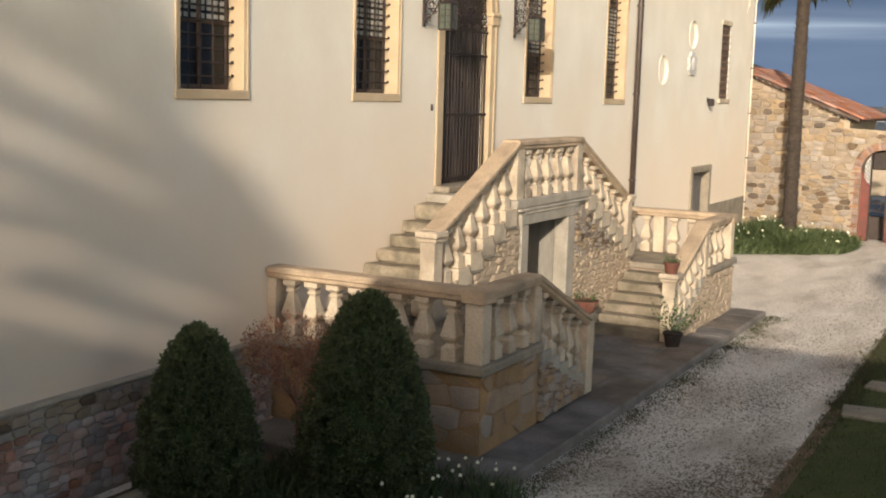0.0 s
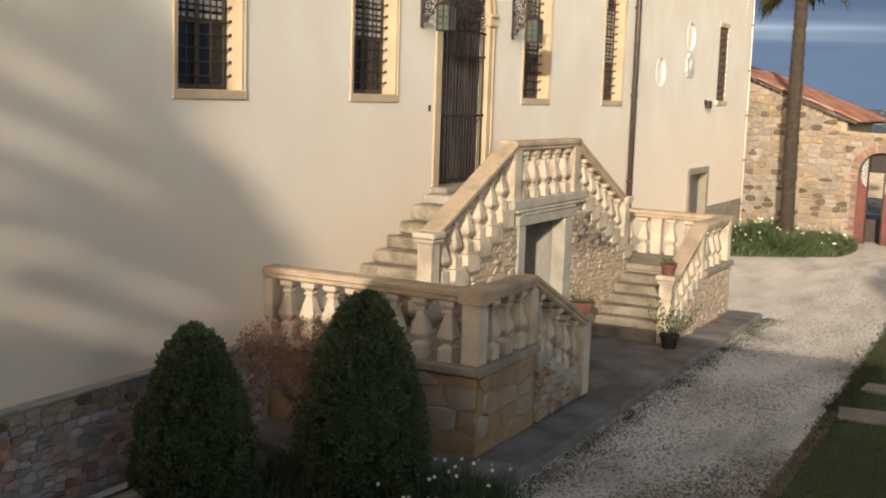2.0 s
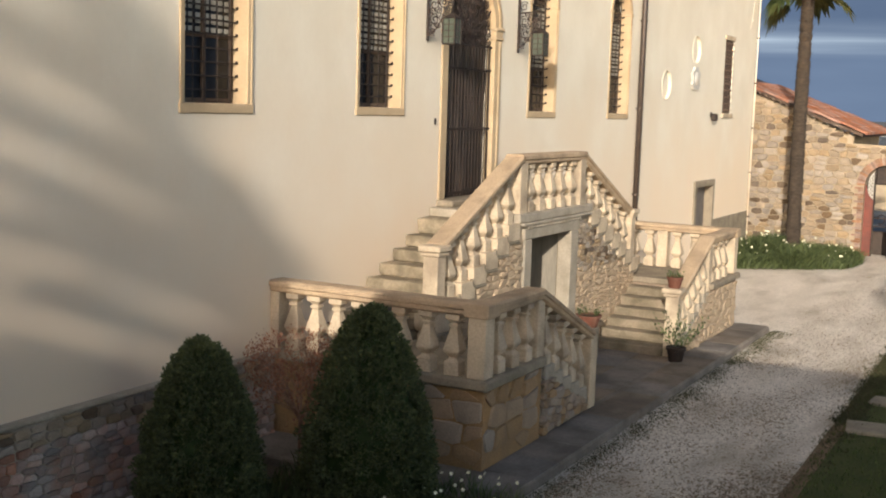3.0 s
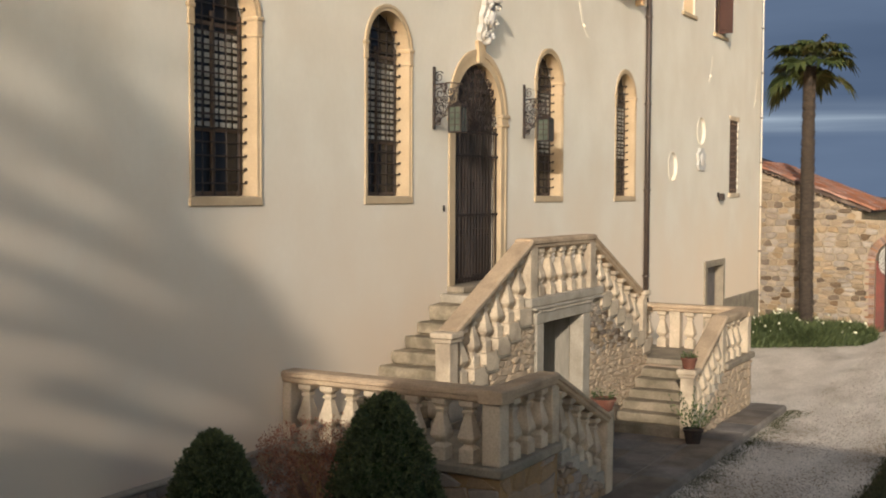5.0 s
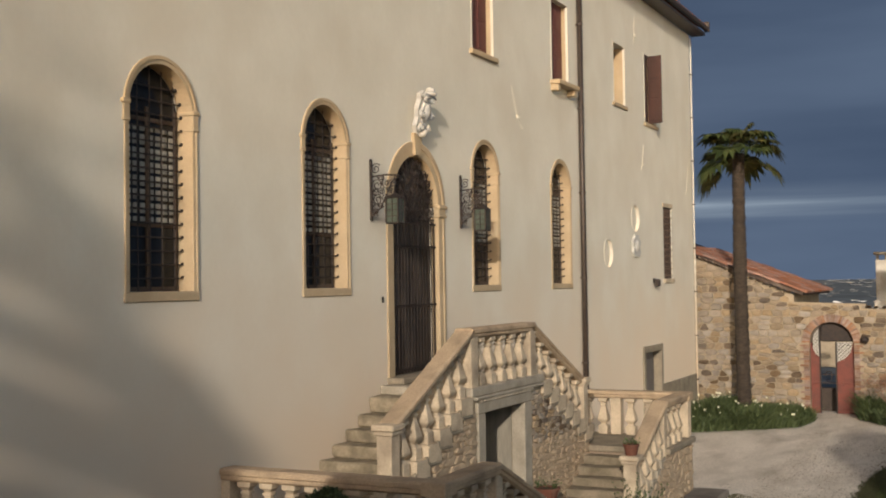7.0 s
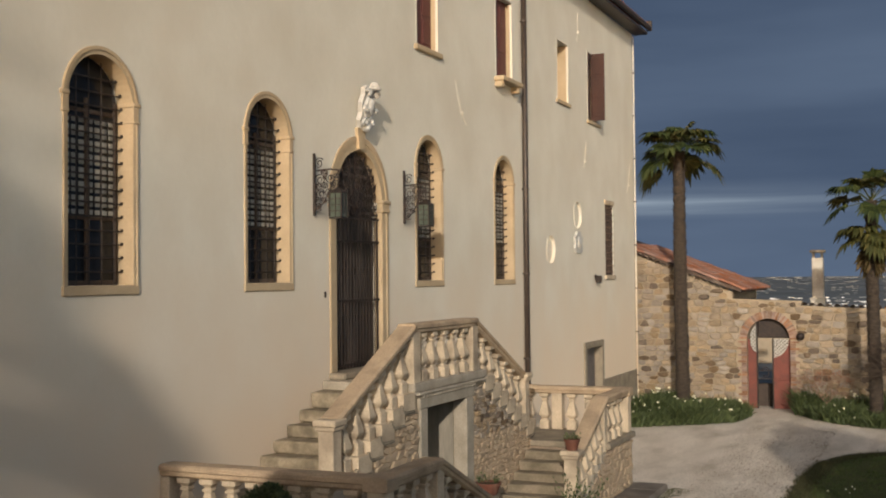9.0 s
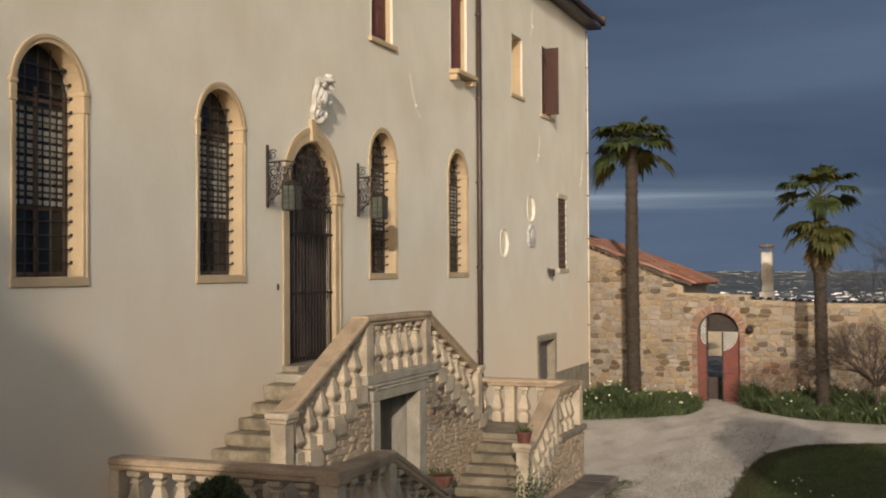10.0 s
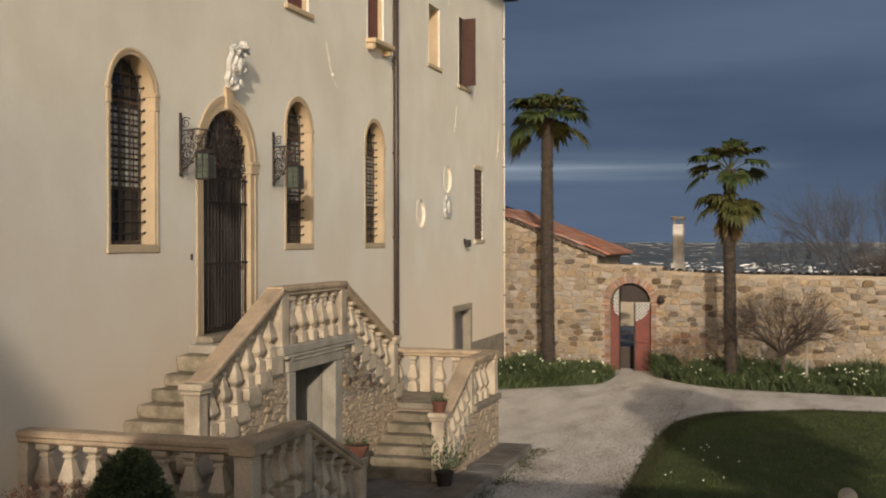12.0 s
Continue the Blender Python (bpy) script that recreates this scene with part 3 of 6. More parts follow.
def rubble(parent, place, poly, size, mat, seed, holes=(), depth=0.05, most=300, keep=None, joint=0.014, loose=0.13):
    """Irregular fitted stones over an outline (u, v); place(u, v) gives the pose of a stone there."""
    rnd = random.Random(seed)
    u0, u1 = min(p[0] for p in poly), max(p[0] for p in poly)
    v0, v1 = min(p[1] for p in poly), max(p[1] for p in poly)
    su, sv = size
    seeds = []
    v = v0 - sv * 0.5
    while v < v1 + sv:
        h = sv * rnd.uniform(0.6, 1.35)
        u = u0 - su * rnd.uniform(0.2, 1.0)
        while u < u1 + su:
            w = su * rnd.uniform(0.45, 1.5)
            lift = rnd.uniform(-loose, loose) * h
            if rnd.random() < 0.2 and h > 0.8 * sv:
                seeds += [(u + w / 2 + rnd.uniform(-0.1, 0.1) * w, v + 0.24 * h), (u + w / 2 + rnd.uniform(-0.1, 0.1) * w, v + 0.76 * h)]
            else:
                seeds.append((u + w / 2, v + h / 2 + lift))
            u += w
        v += h
    a2 = (1.25 * su / sv) ** 2
    ok = lambda p: inside(poly, *p) and not any(inside(o, *p) for o in holes)
    cells = []
    for u, v in seeds:
        cell = [(u - 2 * su, v - 2 * sv), (u + 2 * su, v - 2 * sv), (u + 2 * su, v + 2 * sv), (u - 2 * su, v + 2 * sv)]
        for p, q in seeds:
            du, dv = p - u, q - v
            if abs(du) > 3 * su or abs(dv) > 3 * sv or (du == 0 and dv == 0):
                continue
            n = math.hypot(du, dv * a2)
            cell = clip(cell, u + du / 2, v + dv / 2, du / n, dv * a2 / n, joint * 0.5)
            if len(cell) < 3:
                break
        if len(cell) < 3:
            continue
        cu, cv = sum(p[0] for p in cell) / len(cell), sum(p[1] for p in cell) / len(cell)
        if not ok((cu, cv)):
            continue
        trimmed = []
        for p in cell:
            f = 1.0
            while f > 0.1 and not ok((cu + (p[0] - cu) * f, cv + (p[1] - cv) * f)):
                f -= 0.08
            trimmed.append(((p[0] - cu) * f, (p[1] - cv) * f))
        if max(p[0] for p in trimmed) - min(p[0] for p in trimmed) < 0.05:
            continue
        # ease the corners
        eased_cell = []
        for k, p in enumerate(trimmed):
            for o in (trimmed[k - 1], trimmed[(k + 1) % len(trimmed)]):
                f = rnd.uniform(0.08, 0.2)
                eased_cell.append((p[0] + (o[0] - p[0]) * f, p[1] + (o[1] - p[1]) * f))
        cells.append((cu, cv, eased_cell))
    if keep:
        cells.sort(key=lambda c: keep(c[0], c[1]))
    all_vs, all_fs = [], []
    for k, (cu, cv, ring_) in enumerate(cells):
        n = len(ring_)
        out = depth * rnd.uniform(0.55, 1.25)
        tx, tz = rnd.uniform(-0.25, 0.25) * depth, rnd.uniform(-0.25, 0.25) * depth
        big = max(max(abs(p[0]), abs(p[1])) for p in ring_)
        vs = [Vector((x, 0.01, z)) for x, z in ring_]
        for x, z in ring_:
            d = rnd.uniform(0.80, 0.93)
            vs.append(Vector((x * d, -out * rnd.uniform(0.7, 1.0) + (tx * x + tz * z) / big, z * d)))
        vs.append(Vector((rnd.uniform(-0.2, 0.2) * big, -out * rnd.uniform(0.95, 1.25), rnd.uniform(-0.2, 0.2) * big)))
        fs = [(i, n + i, n + (i + 1) % n, (i + 1) % n) for i in range(n)] + [(n + i, 2 * n, n + (i + 1) % n) for i in range(n)]
        m = place(cu, cv)
        if k < most:
            me = bpy.data.meshes.new("stone")
            me.from_pydata(vs, [], fs)
            me.materials.append(mat)
            ob = new("stone", me)
            into(ob, parent)
            ob.matrix_basis = m
        else:
            o = len(all_vs)
            all_vs += [m @ p for p in vs]
            all_fs += [[o + i for i in f] for f in fs]
    if all_vs:
        me = bpy.data.meshes.new("stonework")
        me.from_pydata(all_vs, [], all_fs)
        me.materials.append(RUBBLE_REST)
        into(tagged(new("stonework", me), kind="stuff"), parent)


RUBBLE_PALE = material("pale_rubble_stone", (0.42, 0.325, 0.225), (0.35, 0.27, 0.19), 0.9, scale=5.0, grain=45, bump=0.4, stain=(0.3, 0.25, 0.18), stain_scale=3, stain_amount=0.5, sheen=0.2)


# ---- windows ----
def ring(bm, r0, r1, y0, y1, zc, n=24):
    """Half a ring over an arch."""
    pts = [(-math.cos(math.pi * i / n), math.sin(math.pi * i / n)) for i in range(n + 1)]
    rows = [[bm.verts.new((r * c, y, zc + r * s)) for r, y in ((r0, y0), (r1, y0), (r1, y1), (r0, y1))] for c, s in pts]
    for a, b in zip(rows, rows[1:]):
        for k in range(4):
            bm.faces.new((a[k], b[k], b[(k + 1) % 4], a[(k + 1) % 4]))
    bm.faces.new(rows[0])
    bm.faces.new(rows[-1][::-1])
    bmesh.ops.recalc_face_normals(bm, faces=bm.faces)


PANE = material("old_leaded_glass", (0.36, 0.35, 0.31), (0.25, 0.24, 0.215), 0.35, scale=5, grain=12, bump=0.05)


def arched_window(name):
    w = empty(name)
    tagged(w, "arched window with cream stone surround and iron grille", "window", "arched windows", "structure")
    for s in (-1, 1):
        bm = bmesh.new()
        a, b = sorted((s * 0.570, s * 0.655))
        add_box(bm, a, b, -0.010, 0.235, 4.37, 6.36, 0.008)
        a, b = sorted((s * 0.622, s * 0.665))
        add_box(bm, a, b, -0.022, 0.0, 4.30, 6.34, 0.01)
        part("jamb", bm, TRIM, w)
        bm = bmesh.new()
        a, b = sorted((s * 0.568, s * 0.675))
        add_box(bm, a, b, -0.022, 0.235, 6.36, 6.54, 0.008)
        a, b = sorted((s * 0.562, s * 0.69))
        add_box(bm, a, b, -0.028, 0.235, 6.34, 6.375, 0.01)
        a, b = sorted((s * 0.556, s * 0.705))
        add_box(bm, a, b, -0.036, 0.235, 6.54, 6.60, 0.015)
        part("capital", bm, TRIM, w)
    bm = bmesh.new()
    ring(bm, 0.570, 0.655, -0.010, 0.235, 6.52)
    ring(bm, 0.622, 0.668, -0.024, 0.0, 6.52)
    part("arch_moulding", bm, TRIM, w)
    bm = box(-0.675, 0.675, -0.024, 0.12, 4.25, 4.372, 0.012)
    part("sill", bm, TRIM, w)
    for x in (-0.44, -0.22, 0.0, 0.22, 0.44):
        bm = bmesh.new()
        add_tube(bm, [(x, 0.185, 4.36), (x, 0.185, 6.52 + math.sqrt(0.575**2 - x * x))], 0.0085, 5)
        part("bar", bm, IRON, w)
    for k in range(15):
        z = 4.53 + 0.165 * k
        half = 0.575 if z < 6.52 else math.sqrt(max(0.575**2 - (z - 6.52) ** 2, 0))
        if half < 0.12:
            continue
        bm = bmesh.new()
        add_box(bm, -half, half, 0.165, 0.18, z - 0.009, z + 0.009, 0.003)
        add_box(bm, half - 0.045, half + 0.0, 0.145, 0.165, z - 0.006, z + 0.03, 0.003)
        part("bar", bm, IRON, w)
    part("dark_glass", prism(arch_outline(0, 0.574, 4.375, 6.52), 0.245, 0.29), GLASS_DARK, w)
    bm = bmesh.new()
    for x in (-0.55, -0.02, 0.51):
        add_box(bm, x, x + 0.045, 0.215, 0.247, 4.38, 6.6, 0.005)
    for z in (4.38, 5.15, 6.42):
        add_box(bm, -0.55, 0.55, 0.218, 0.246, z, z + 0.05, 0.005)
    casement = part("casement", bm, WOOD_DARK, w)
    pane_mesh = bpy.data.meshes.new("pane")
    bm = box(0.0, 0.088, 0.232, 0.2445, 0.0, 0.056, 0.004)
    bm.to_mesh(pane_mesh)
    bm.free()
    pane_mesh.materials.append(PANE)
    for i in range(8):
        for j in range(14):
            ob = new("pane", pane_mesh)
            ob.parent = casement
            ob.location = (-0.49 + 0.125 * i + (0.03 if i > 3 else 0), 0, 5.215 + 0.0825 * j + (0.014 if j % 2 else 0.0))
    return w


first = arched_window("window_1")
first.location.x = W[0]
for k, x in enumerate(W[1:]):
    copy_thing(first, pose(x, 0, 0)).name = f"window_{k + 2}"

# ---- main door ----
door = empty("door_1", DOOR_X)
tagged(door, "tall dark arched door behind a wrought iron gate", "door", kind="structure")
for s in (-1, 1):
    bm = bmesh.new()
    a, b = sorted((s * 0.835, s * 1.02))
    add_box(bm, a, b, -0.012, 0.16, 2.90, 5.60, 0.01)
    a, b = sorted((s * 0.98, s * 1.08))
    add_box(bm, a, b, -0.028, 0.0, 2.82, 5.60, 0.015)
    part("jamb", bm, TRIM, door)
    bm = bmesh.new()
    a, b = sorted((s * 0.82, s * 1.08))
    add_box(bm, a, b, -0.035, 0.08, 5.63, 5.74, 0.01)
    a, b = sorted((s * 0.80, s * 1.13))
    add_box(bm, a, b, -0.06, 0.08, 5.73, 5.80, 0.02)
    a, b = sorted((s * 0.81, s * 1.11))
    add_box(bm, a, b, -0.048, 0.08, 5.58, 5.64, 0.015)
    part("capital", bm, TRIM, door)
bm = bmesh.new()
ring(bm, 0.835, 1.02, -0.012, 0.16, 5.76, 32)
ring(bm, 0.98, 1.08, -0.028, 0.0, 5.76, 32)
part("arch_moulding", bm, TRIM, door)
part("keystone", prism([(-0.10, 6.61), (-0.15, 6.98), (0.15, 6.98), (0.10, 6.61)], -0.06, 0.05), TRIM, door)
part("threshold", box(-1.1, 1.1, -0.30, 0.25, 2.80, 2.905, 0.02), DARKSTONE, door)
for s in (-1, 1):
    leaf = bmesh.new()
    a, b = sorted((s * 0.005, s * 0.838))
    add_box(leaf, a, b, 0.17, 0.23, 2.91, 6.60, 0.004)
    for z0, z1 in ((3.02, 3.7), (3.8, 4.5), (4.6, 5.5)):
        add_box(leaf, a + 0.1, b - 0.1, 0.15, 0.18, z0, z1, 0.02)
    part("door_leaf", leaf, DOORWOOD, door)
for k in range(15):
    x = -0.78 + 0.111 * k
    bm = bmesh.new()
    add_tube(bm, [(x, 0.06, 2.92), (x, 0.06, 5.45)], 0.012, 5)
    part("gate_bar", bm, IRON, door)
for z in (2.98, 4.05, 5.05, 5.45):
    part("gate_rail", box(-0.83, 0.83, 0.045, 0.075, z - 0.02, z + 0.02, 0.004), IRON, door)


def scroll(cx, cz, r, turns=1.6, start=0.0, hand=1, n=22):
    return [(cx + r * (1 - 0.8 * i / n) * math.cos(start + hand * 2 * math.pi * turns * i / n), cz + r * (1 - 0.8 * i / n) * math.sin(start + hand * 2 * math.pi * turns * i / n)) for i in range(n + 1)]


rnd = random.Random(5)
bm = bmesh.new()
for j in range(7):
    z = 5.55 + 0.155 * j
    half = 0.8 if z < 5.76 else math.sqrt(max(0.78**2 - (z - 5.76) ** 2, 0.0))
    n = max(1, round(half / 0.10))
    for i in range(n):
        x = -half + half * 2 * (i + 0.5) / n
        add_tube(bm, [(p, 0.06, q) for p, q in scroll(x, z, 0.085, 1.5, rnd.uniform(0, 6), rnd.choice((-1, 1)))], 0.011, 4)
for a in range(1, 8):
    t = math.pi * a / 8
    add_tube(bm, [(0, 0.06, 5.47), (0.82 * math.cos(t), 0.06, 5.76 + 0.82 * math.sin(t))], 0.012, 4)
part("gate_tracery", bm, IRON, door, "scrolled wrought iron fanlight")
part("door_bell", box(-1.25, -1.20, -0.02, 0.0, 4.12, 4.22, 0.006), IRON, door)

# ---- upper windows, shutters ----
def upper_window(name, x0, x1, z0, z1, shutter_y, sill_out, label):
    w = empty(name, 0, 0, 0)
    tagged(w, label, "window", kind="structure")
    bm = bmesh.new()
    add_box(bm, x0 - 0.05, x0 + 0.006, -0.008, 0.05, z0, z1, 0.004)
    part("jamb", bm, PLASTER, w)
    part("jamb", box(x1 - 0.006, x1 + 0.05, -0.008, 0.05, z0, z1, 0.004), PLASTER, w)
    part("lintel", box(x0 - 0.07, x1 + 0.07, -0.01, 0.05, z1 - 0.005, z1 + 0.06, 0.004), PLASTER, w)
    bm = box(x0 - 0.13, x1 + 0.13, -sill_out, 0.1, z0 - 0.10, z0 + 0.004, 0.015)
    if sill_out > 0.15:
        for sx in (x0, x1):
            add_box(bm, sx - 0.09, sx + 0.09, -sill_out + 0.06, 0.05, z0 - 0.24, z0 - 0.09, 0.02)
    part("sill", bm, TRIM, w)
    deep = shutter_y or 0.44
    part("reveal", box(x1 - 0.012, x1 + 0.01, 0.052, deep, z0 + 0.006, z1 - 0.006), TRIM, w, "cream painted reveal")
    part("reveal", box(x0 - 0.01, x0 + 0.012, 0.052, deep, z0 + 0.006, z1 - 0.006), TRIM, w)
    if shutter_y:
        xm = (x0 + x1) / 2
        for a, b in ((x0, xm - 0.004), (xm + 0.004, x1)):
            leaf = box(a, b, shutter_y, shutter_y + 0.04, z0 + 0.01, z1, 0.004)
            for k in range(3):
                zz = z0 + 0.15 + k * (z1 - z0 - 0.2) / 3
                add_box(leaf, a + 0.07, b - 0.07, shutter_y - 0.012, shutter_y + 0.01, zz, zz + (z1 - z0 - 0.2) / 3 - 0.08, 0.01)
            part("shutter", leaf, SHUTTER, w)
    return w


upper_window("window_5", 19.72, 20.72, 8.86, 10.75, 0.14, 0.07, "upper window with closed red-brown shutters")
upper_window("window_6", 24.0, 25.05, 8.92, 10.80, 0.14, 0.24, "upper window with red-brown shutters and bracketed sill")
w7 = upper_window("window_7", 28.52, 29.48, 9.05, 10.62, 0.0, 0.05, "deep open upper window with cream reveal")
part("dark_glass", box(28.5, 29.5, 0.52, 0.56, 9.0, 10.7), GLASS_DARK, w7)
w8 = upper_window("window_8", 31.35, 32.45, 8.85, 10.80, 0.0, 0.06, "upper window with half-open red-brown shutters")
part("dark_glass", box(31.3, 32.5, 0.45, 0.5, 8.8, 10.9), GLASS_DARK, w8)
BROWNSHUTTER = material("dark_brown_shutter_paint", (0.058, 0.024, 0.018), (0.042, 0.018, 0.014), 0.7, scale=3, grain=35, bump=0.1, stretch=(1, 1, 0.3))
for hinge, y, ang, wide in ((31.36, 0.03, 0, 0.56), (31.80, 0.02, -97, 0.76)):
    leaf = box(0, 0.54, -0.02, 0.02, 8.87, 10.79, 0.004)
    for k in range(3):
        add_box(leaf, 0.06, 0.48, -0.03, 0.03, 8.98 + 0.6 * k, 9.5 + 0.6 * k, 0.01)
    ob = part("shutter", leaf, BROWNSHUTTER, w8)
    ob.matrix_basis = pose(hinge, y, 0, 0, 0, ang) @ Matrix.Diagonal((wide, 1, 1, 1))

for k, (cx, cz, rx, rz) in enumerate(((27.80, 5.11, 0.34, 0.35), (30.20, 6.10, 0.35, 0.36))):
    n = empty(f"window_{9 + k}", cx, 0, cz)
    tagged(n, "small blind round window recessed in the plaster", "niche", "round niches", "structure")
    part("niche_back", prism(oval(0, 0, rx + 0.02, rz + 0.02), 0.065, 0.2), PLASTER, n)
    bm = bmesh.new()
    pts = oval(0, 0, rx + 0.02, rz + 0.02)
    add_tube(bm, [(x, -0.005, z) for x, z in pts + pts[:1]], 0.012, 5)
    part("rim", bm, PLASTER, n)

w11 = empty("window_11")
tagged(w11, "narrow ground floor window with brown iron lattice", "window", kind="structure")
part("lintel", box(32.95, 34.01, -0.03, 0.05, 6.55, 6.68, 0.01), STONE, w11)
part("sill", box(32.93, 34.03, -0.06, 0.08, 4.33, 4.452, 0.012), STONE, w11)
part("dark_glass", box(33.02, 33.94, 0.035, 0.075, 4.4, 6.6), BROWNWOOD, w11)
for k in range(5):
    x = 33.12 + 0.18 * k
    bm = bmesh.new()
    add_tube(bm, [(x, 0.016, 4.44), (x, 0.016, 6.56)], 0.014, 5)
    part("bar", bm, IRON, w11)
for k in range(11):
    z = 4.55 + 0.19 * k
    part("bar", box(33.03, 33.93, 0.0, 0.022, z - 0.02, z + 0.02, 0.004), BROWNWOOD, w11)

d2 = empty("door_2")
tagged(d2, "grey painted side door in a grey stone frame", "door", kind="structure")
part("jamb", box(30.64, 30.84, -0.05, 0.20, 0.0, 2.40, 0.012), DARKSTONE, d2)
part("jamb", box(32.40, 32.58, -0.05, 0.20, 0.0, 2.40, 0.012), DARKSTONE, d2)
part("lintel", box(30.64, 32.58, -0.052, 0.20, 2.402, 2.58, 0.012), DARKSTONE, d2)
part("door_leaf", box(30.8, 32.44, 0.20, 0.25, 0.0, 2.44), GREYDOOR, d2)
part("stone_plinth", box(32.60, 36.62, -0.045, 0.0, 0.0, 1.41, 0.012), DARKSTONE, house).matrix_parent_inverse = Matrix.Translation((-17, 0, 0))

# ---- rain pipe, eaves, roof ----
pipe = empty("drainpipe", 25.66, -0.09, 0)
tagged(pipe, "dark brown metal rainwater pipe on the plaster wall", "drainpipe")
bm = bmesh.new()
add_tube(bm, [(0, 0, 0.1), (0, 0, 6), (0, 0, 12.25)], 0.065, 10)
part("pipe", bm, PIPE, pipe, smooth=True)
for z in (2.5, 4.5, 6.5, 8.5, 10.5):
    bm = bmesh.new()
    add_lathe(bm, [(0.072, -0.025), (0.08, -0.02), (0.08, 0.02), (0.072, 0.025)], 12, 0, 0, z)
    add_box(bm, -0.015, 0.015, 0.03, 0.09, z - 0.02, z + 0.02)
    part("clamp", bm, PIPE, pipe)
cpipe = empty("corner_pipe", 36.56, -0.05, 0)
tagged(cpipe, "thin pale pipe on the corner of the villa", "drainpipe")
bm = bmesh.new()
add_tube(bm, [(0, 0, 0.3), (0, 0, 6), (0, 0, 12.2)], 0.022, 8)
part("pipe", bm, PLASTER, cpipe, smooth=True)
for k in range(8):
    part("clamp", box(-0.05, 0.05, -0.05, 0.05, 1.2 + 1.4 * k, 1.24 + 1.4 * k, 0.01), PIPE, cpipe)
roof = bmesh.new()
a = [(-0.48, 12.53), (7.0, 15.6), (7.0, 15.75), (-0.48, 12.67)]
va = [roof.verts.new((-14.5, y, z)) for y, z in a]
vb = [roof.verts.new((36.95, y, z)) for y, z in a]
roof.faces.new(va)
roof.faces.new(vb[::-1])
for i in range(4):
    roof.faces.new((va[i], vb[i], vb[(i + 1) % 4], va[(i + 1) % 4]))
bmesh.ops.recalc_face_normals(roof, faces=roof.faces)
into(part("roof", roof, ROOFTILE), house)
into(part("soffit", box(-14, 36.9, -0.46, 0.0, 12.30, 12.40, 0.01), PIPE), house)
bm = bmesh.new()
add_tube(bm, [(-14.4, -0.50, 12.52), (10, -0.50, 12.52), (36.98, -0.50, 12.52)], 0.085, 8)
add_box(bm, 36.93, 37.02, -0.59, -0.41, 12.43, 12.76, 0.02)
into(part("gutter", bm, PIPE), house)
into(part("end_wall", box(36.0, 36.598, 0.601, 14, 0, 12.3), PLASTER), house)
into(part("back_wall", box(-14, 36, 13.4, 14, 0, 12.3), PLASTER), house)
into(part("end_wall", box(-14, -13.4, 0.601, 13.4, 0, 12.3), PLASTER), house)
back_roof = bmesh.new()
va = [back_roof.verts.new((-14.5, y, z)) for y, z in ((7.0, 15.6), (14.75, 12.42), (14.75, 12.56), (7.0, 15.75))]
vb = [back_roof.verts.new((36.95, v.co.y, v.co.z)) for v in va]
back_roof.faces.new(va)
back_roof.faces.new(vb[::-1])
for i in range(4):
    back_roof.faces.new((va[i], vb[i], vb[(i + 1) % 4], va[(i + 1) % 4]))
bmesh.ops.recalc_face_normals(back_roof, faces=back_roof.faces)
into(part("roof", back_roof, ROOFTILE), house)

# pale repair streaks in the plaster
PATCH = material("pale_plaster_repair", (0.78, 0.73, 0.62), (0.72, 0.67, 0.56), 0.9, scale=5, grain=30, bump=0.1)
for pts in (((21.62, 8.46), (21.80, 8.05), (21.92, 7.82), (22.16, 7.62)), ((31.16, 8.2), (31.08, 7.9), (30.96, 7.62), (30.88, 7.46)), ((36.1, 8.0), (35.98, 7.6), (35.86, 7.3), (35.74, 7.08)), ((30.5, 11.7), (30.44, 11.4), (30.46, 11.15), (30.34, 10.9))):
    out = [(x - 0.035 - 0.02 * (i % 2), z) for i, (x, z) in enumerate(pts)] + [(x + 0.035 + 0.03 * (i % 2), z) for i, (x, z) in reversed(list(enumerate(pts)))]
    into(part("plaster_patch", prism(out, -0.006, 0.01), PATCH), house)
    into(part("plaster_knob", box(pts[2][0] - 0.03, pts[2][0] + 0.09, -0.03, 0.0, pts[2][1] - 0.02, pts[2][1] + 0.05, 0.01), PATCH), house)

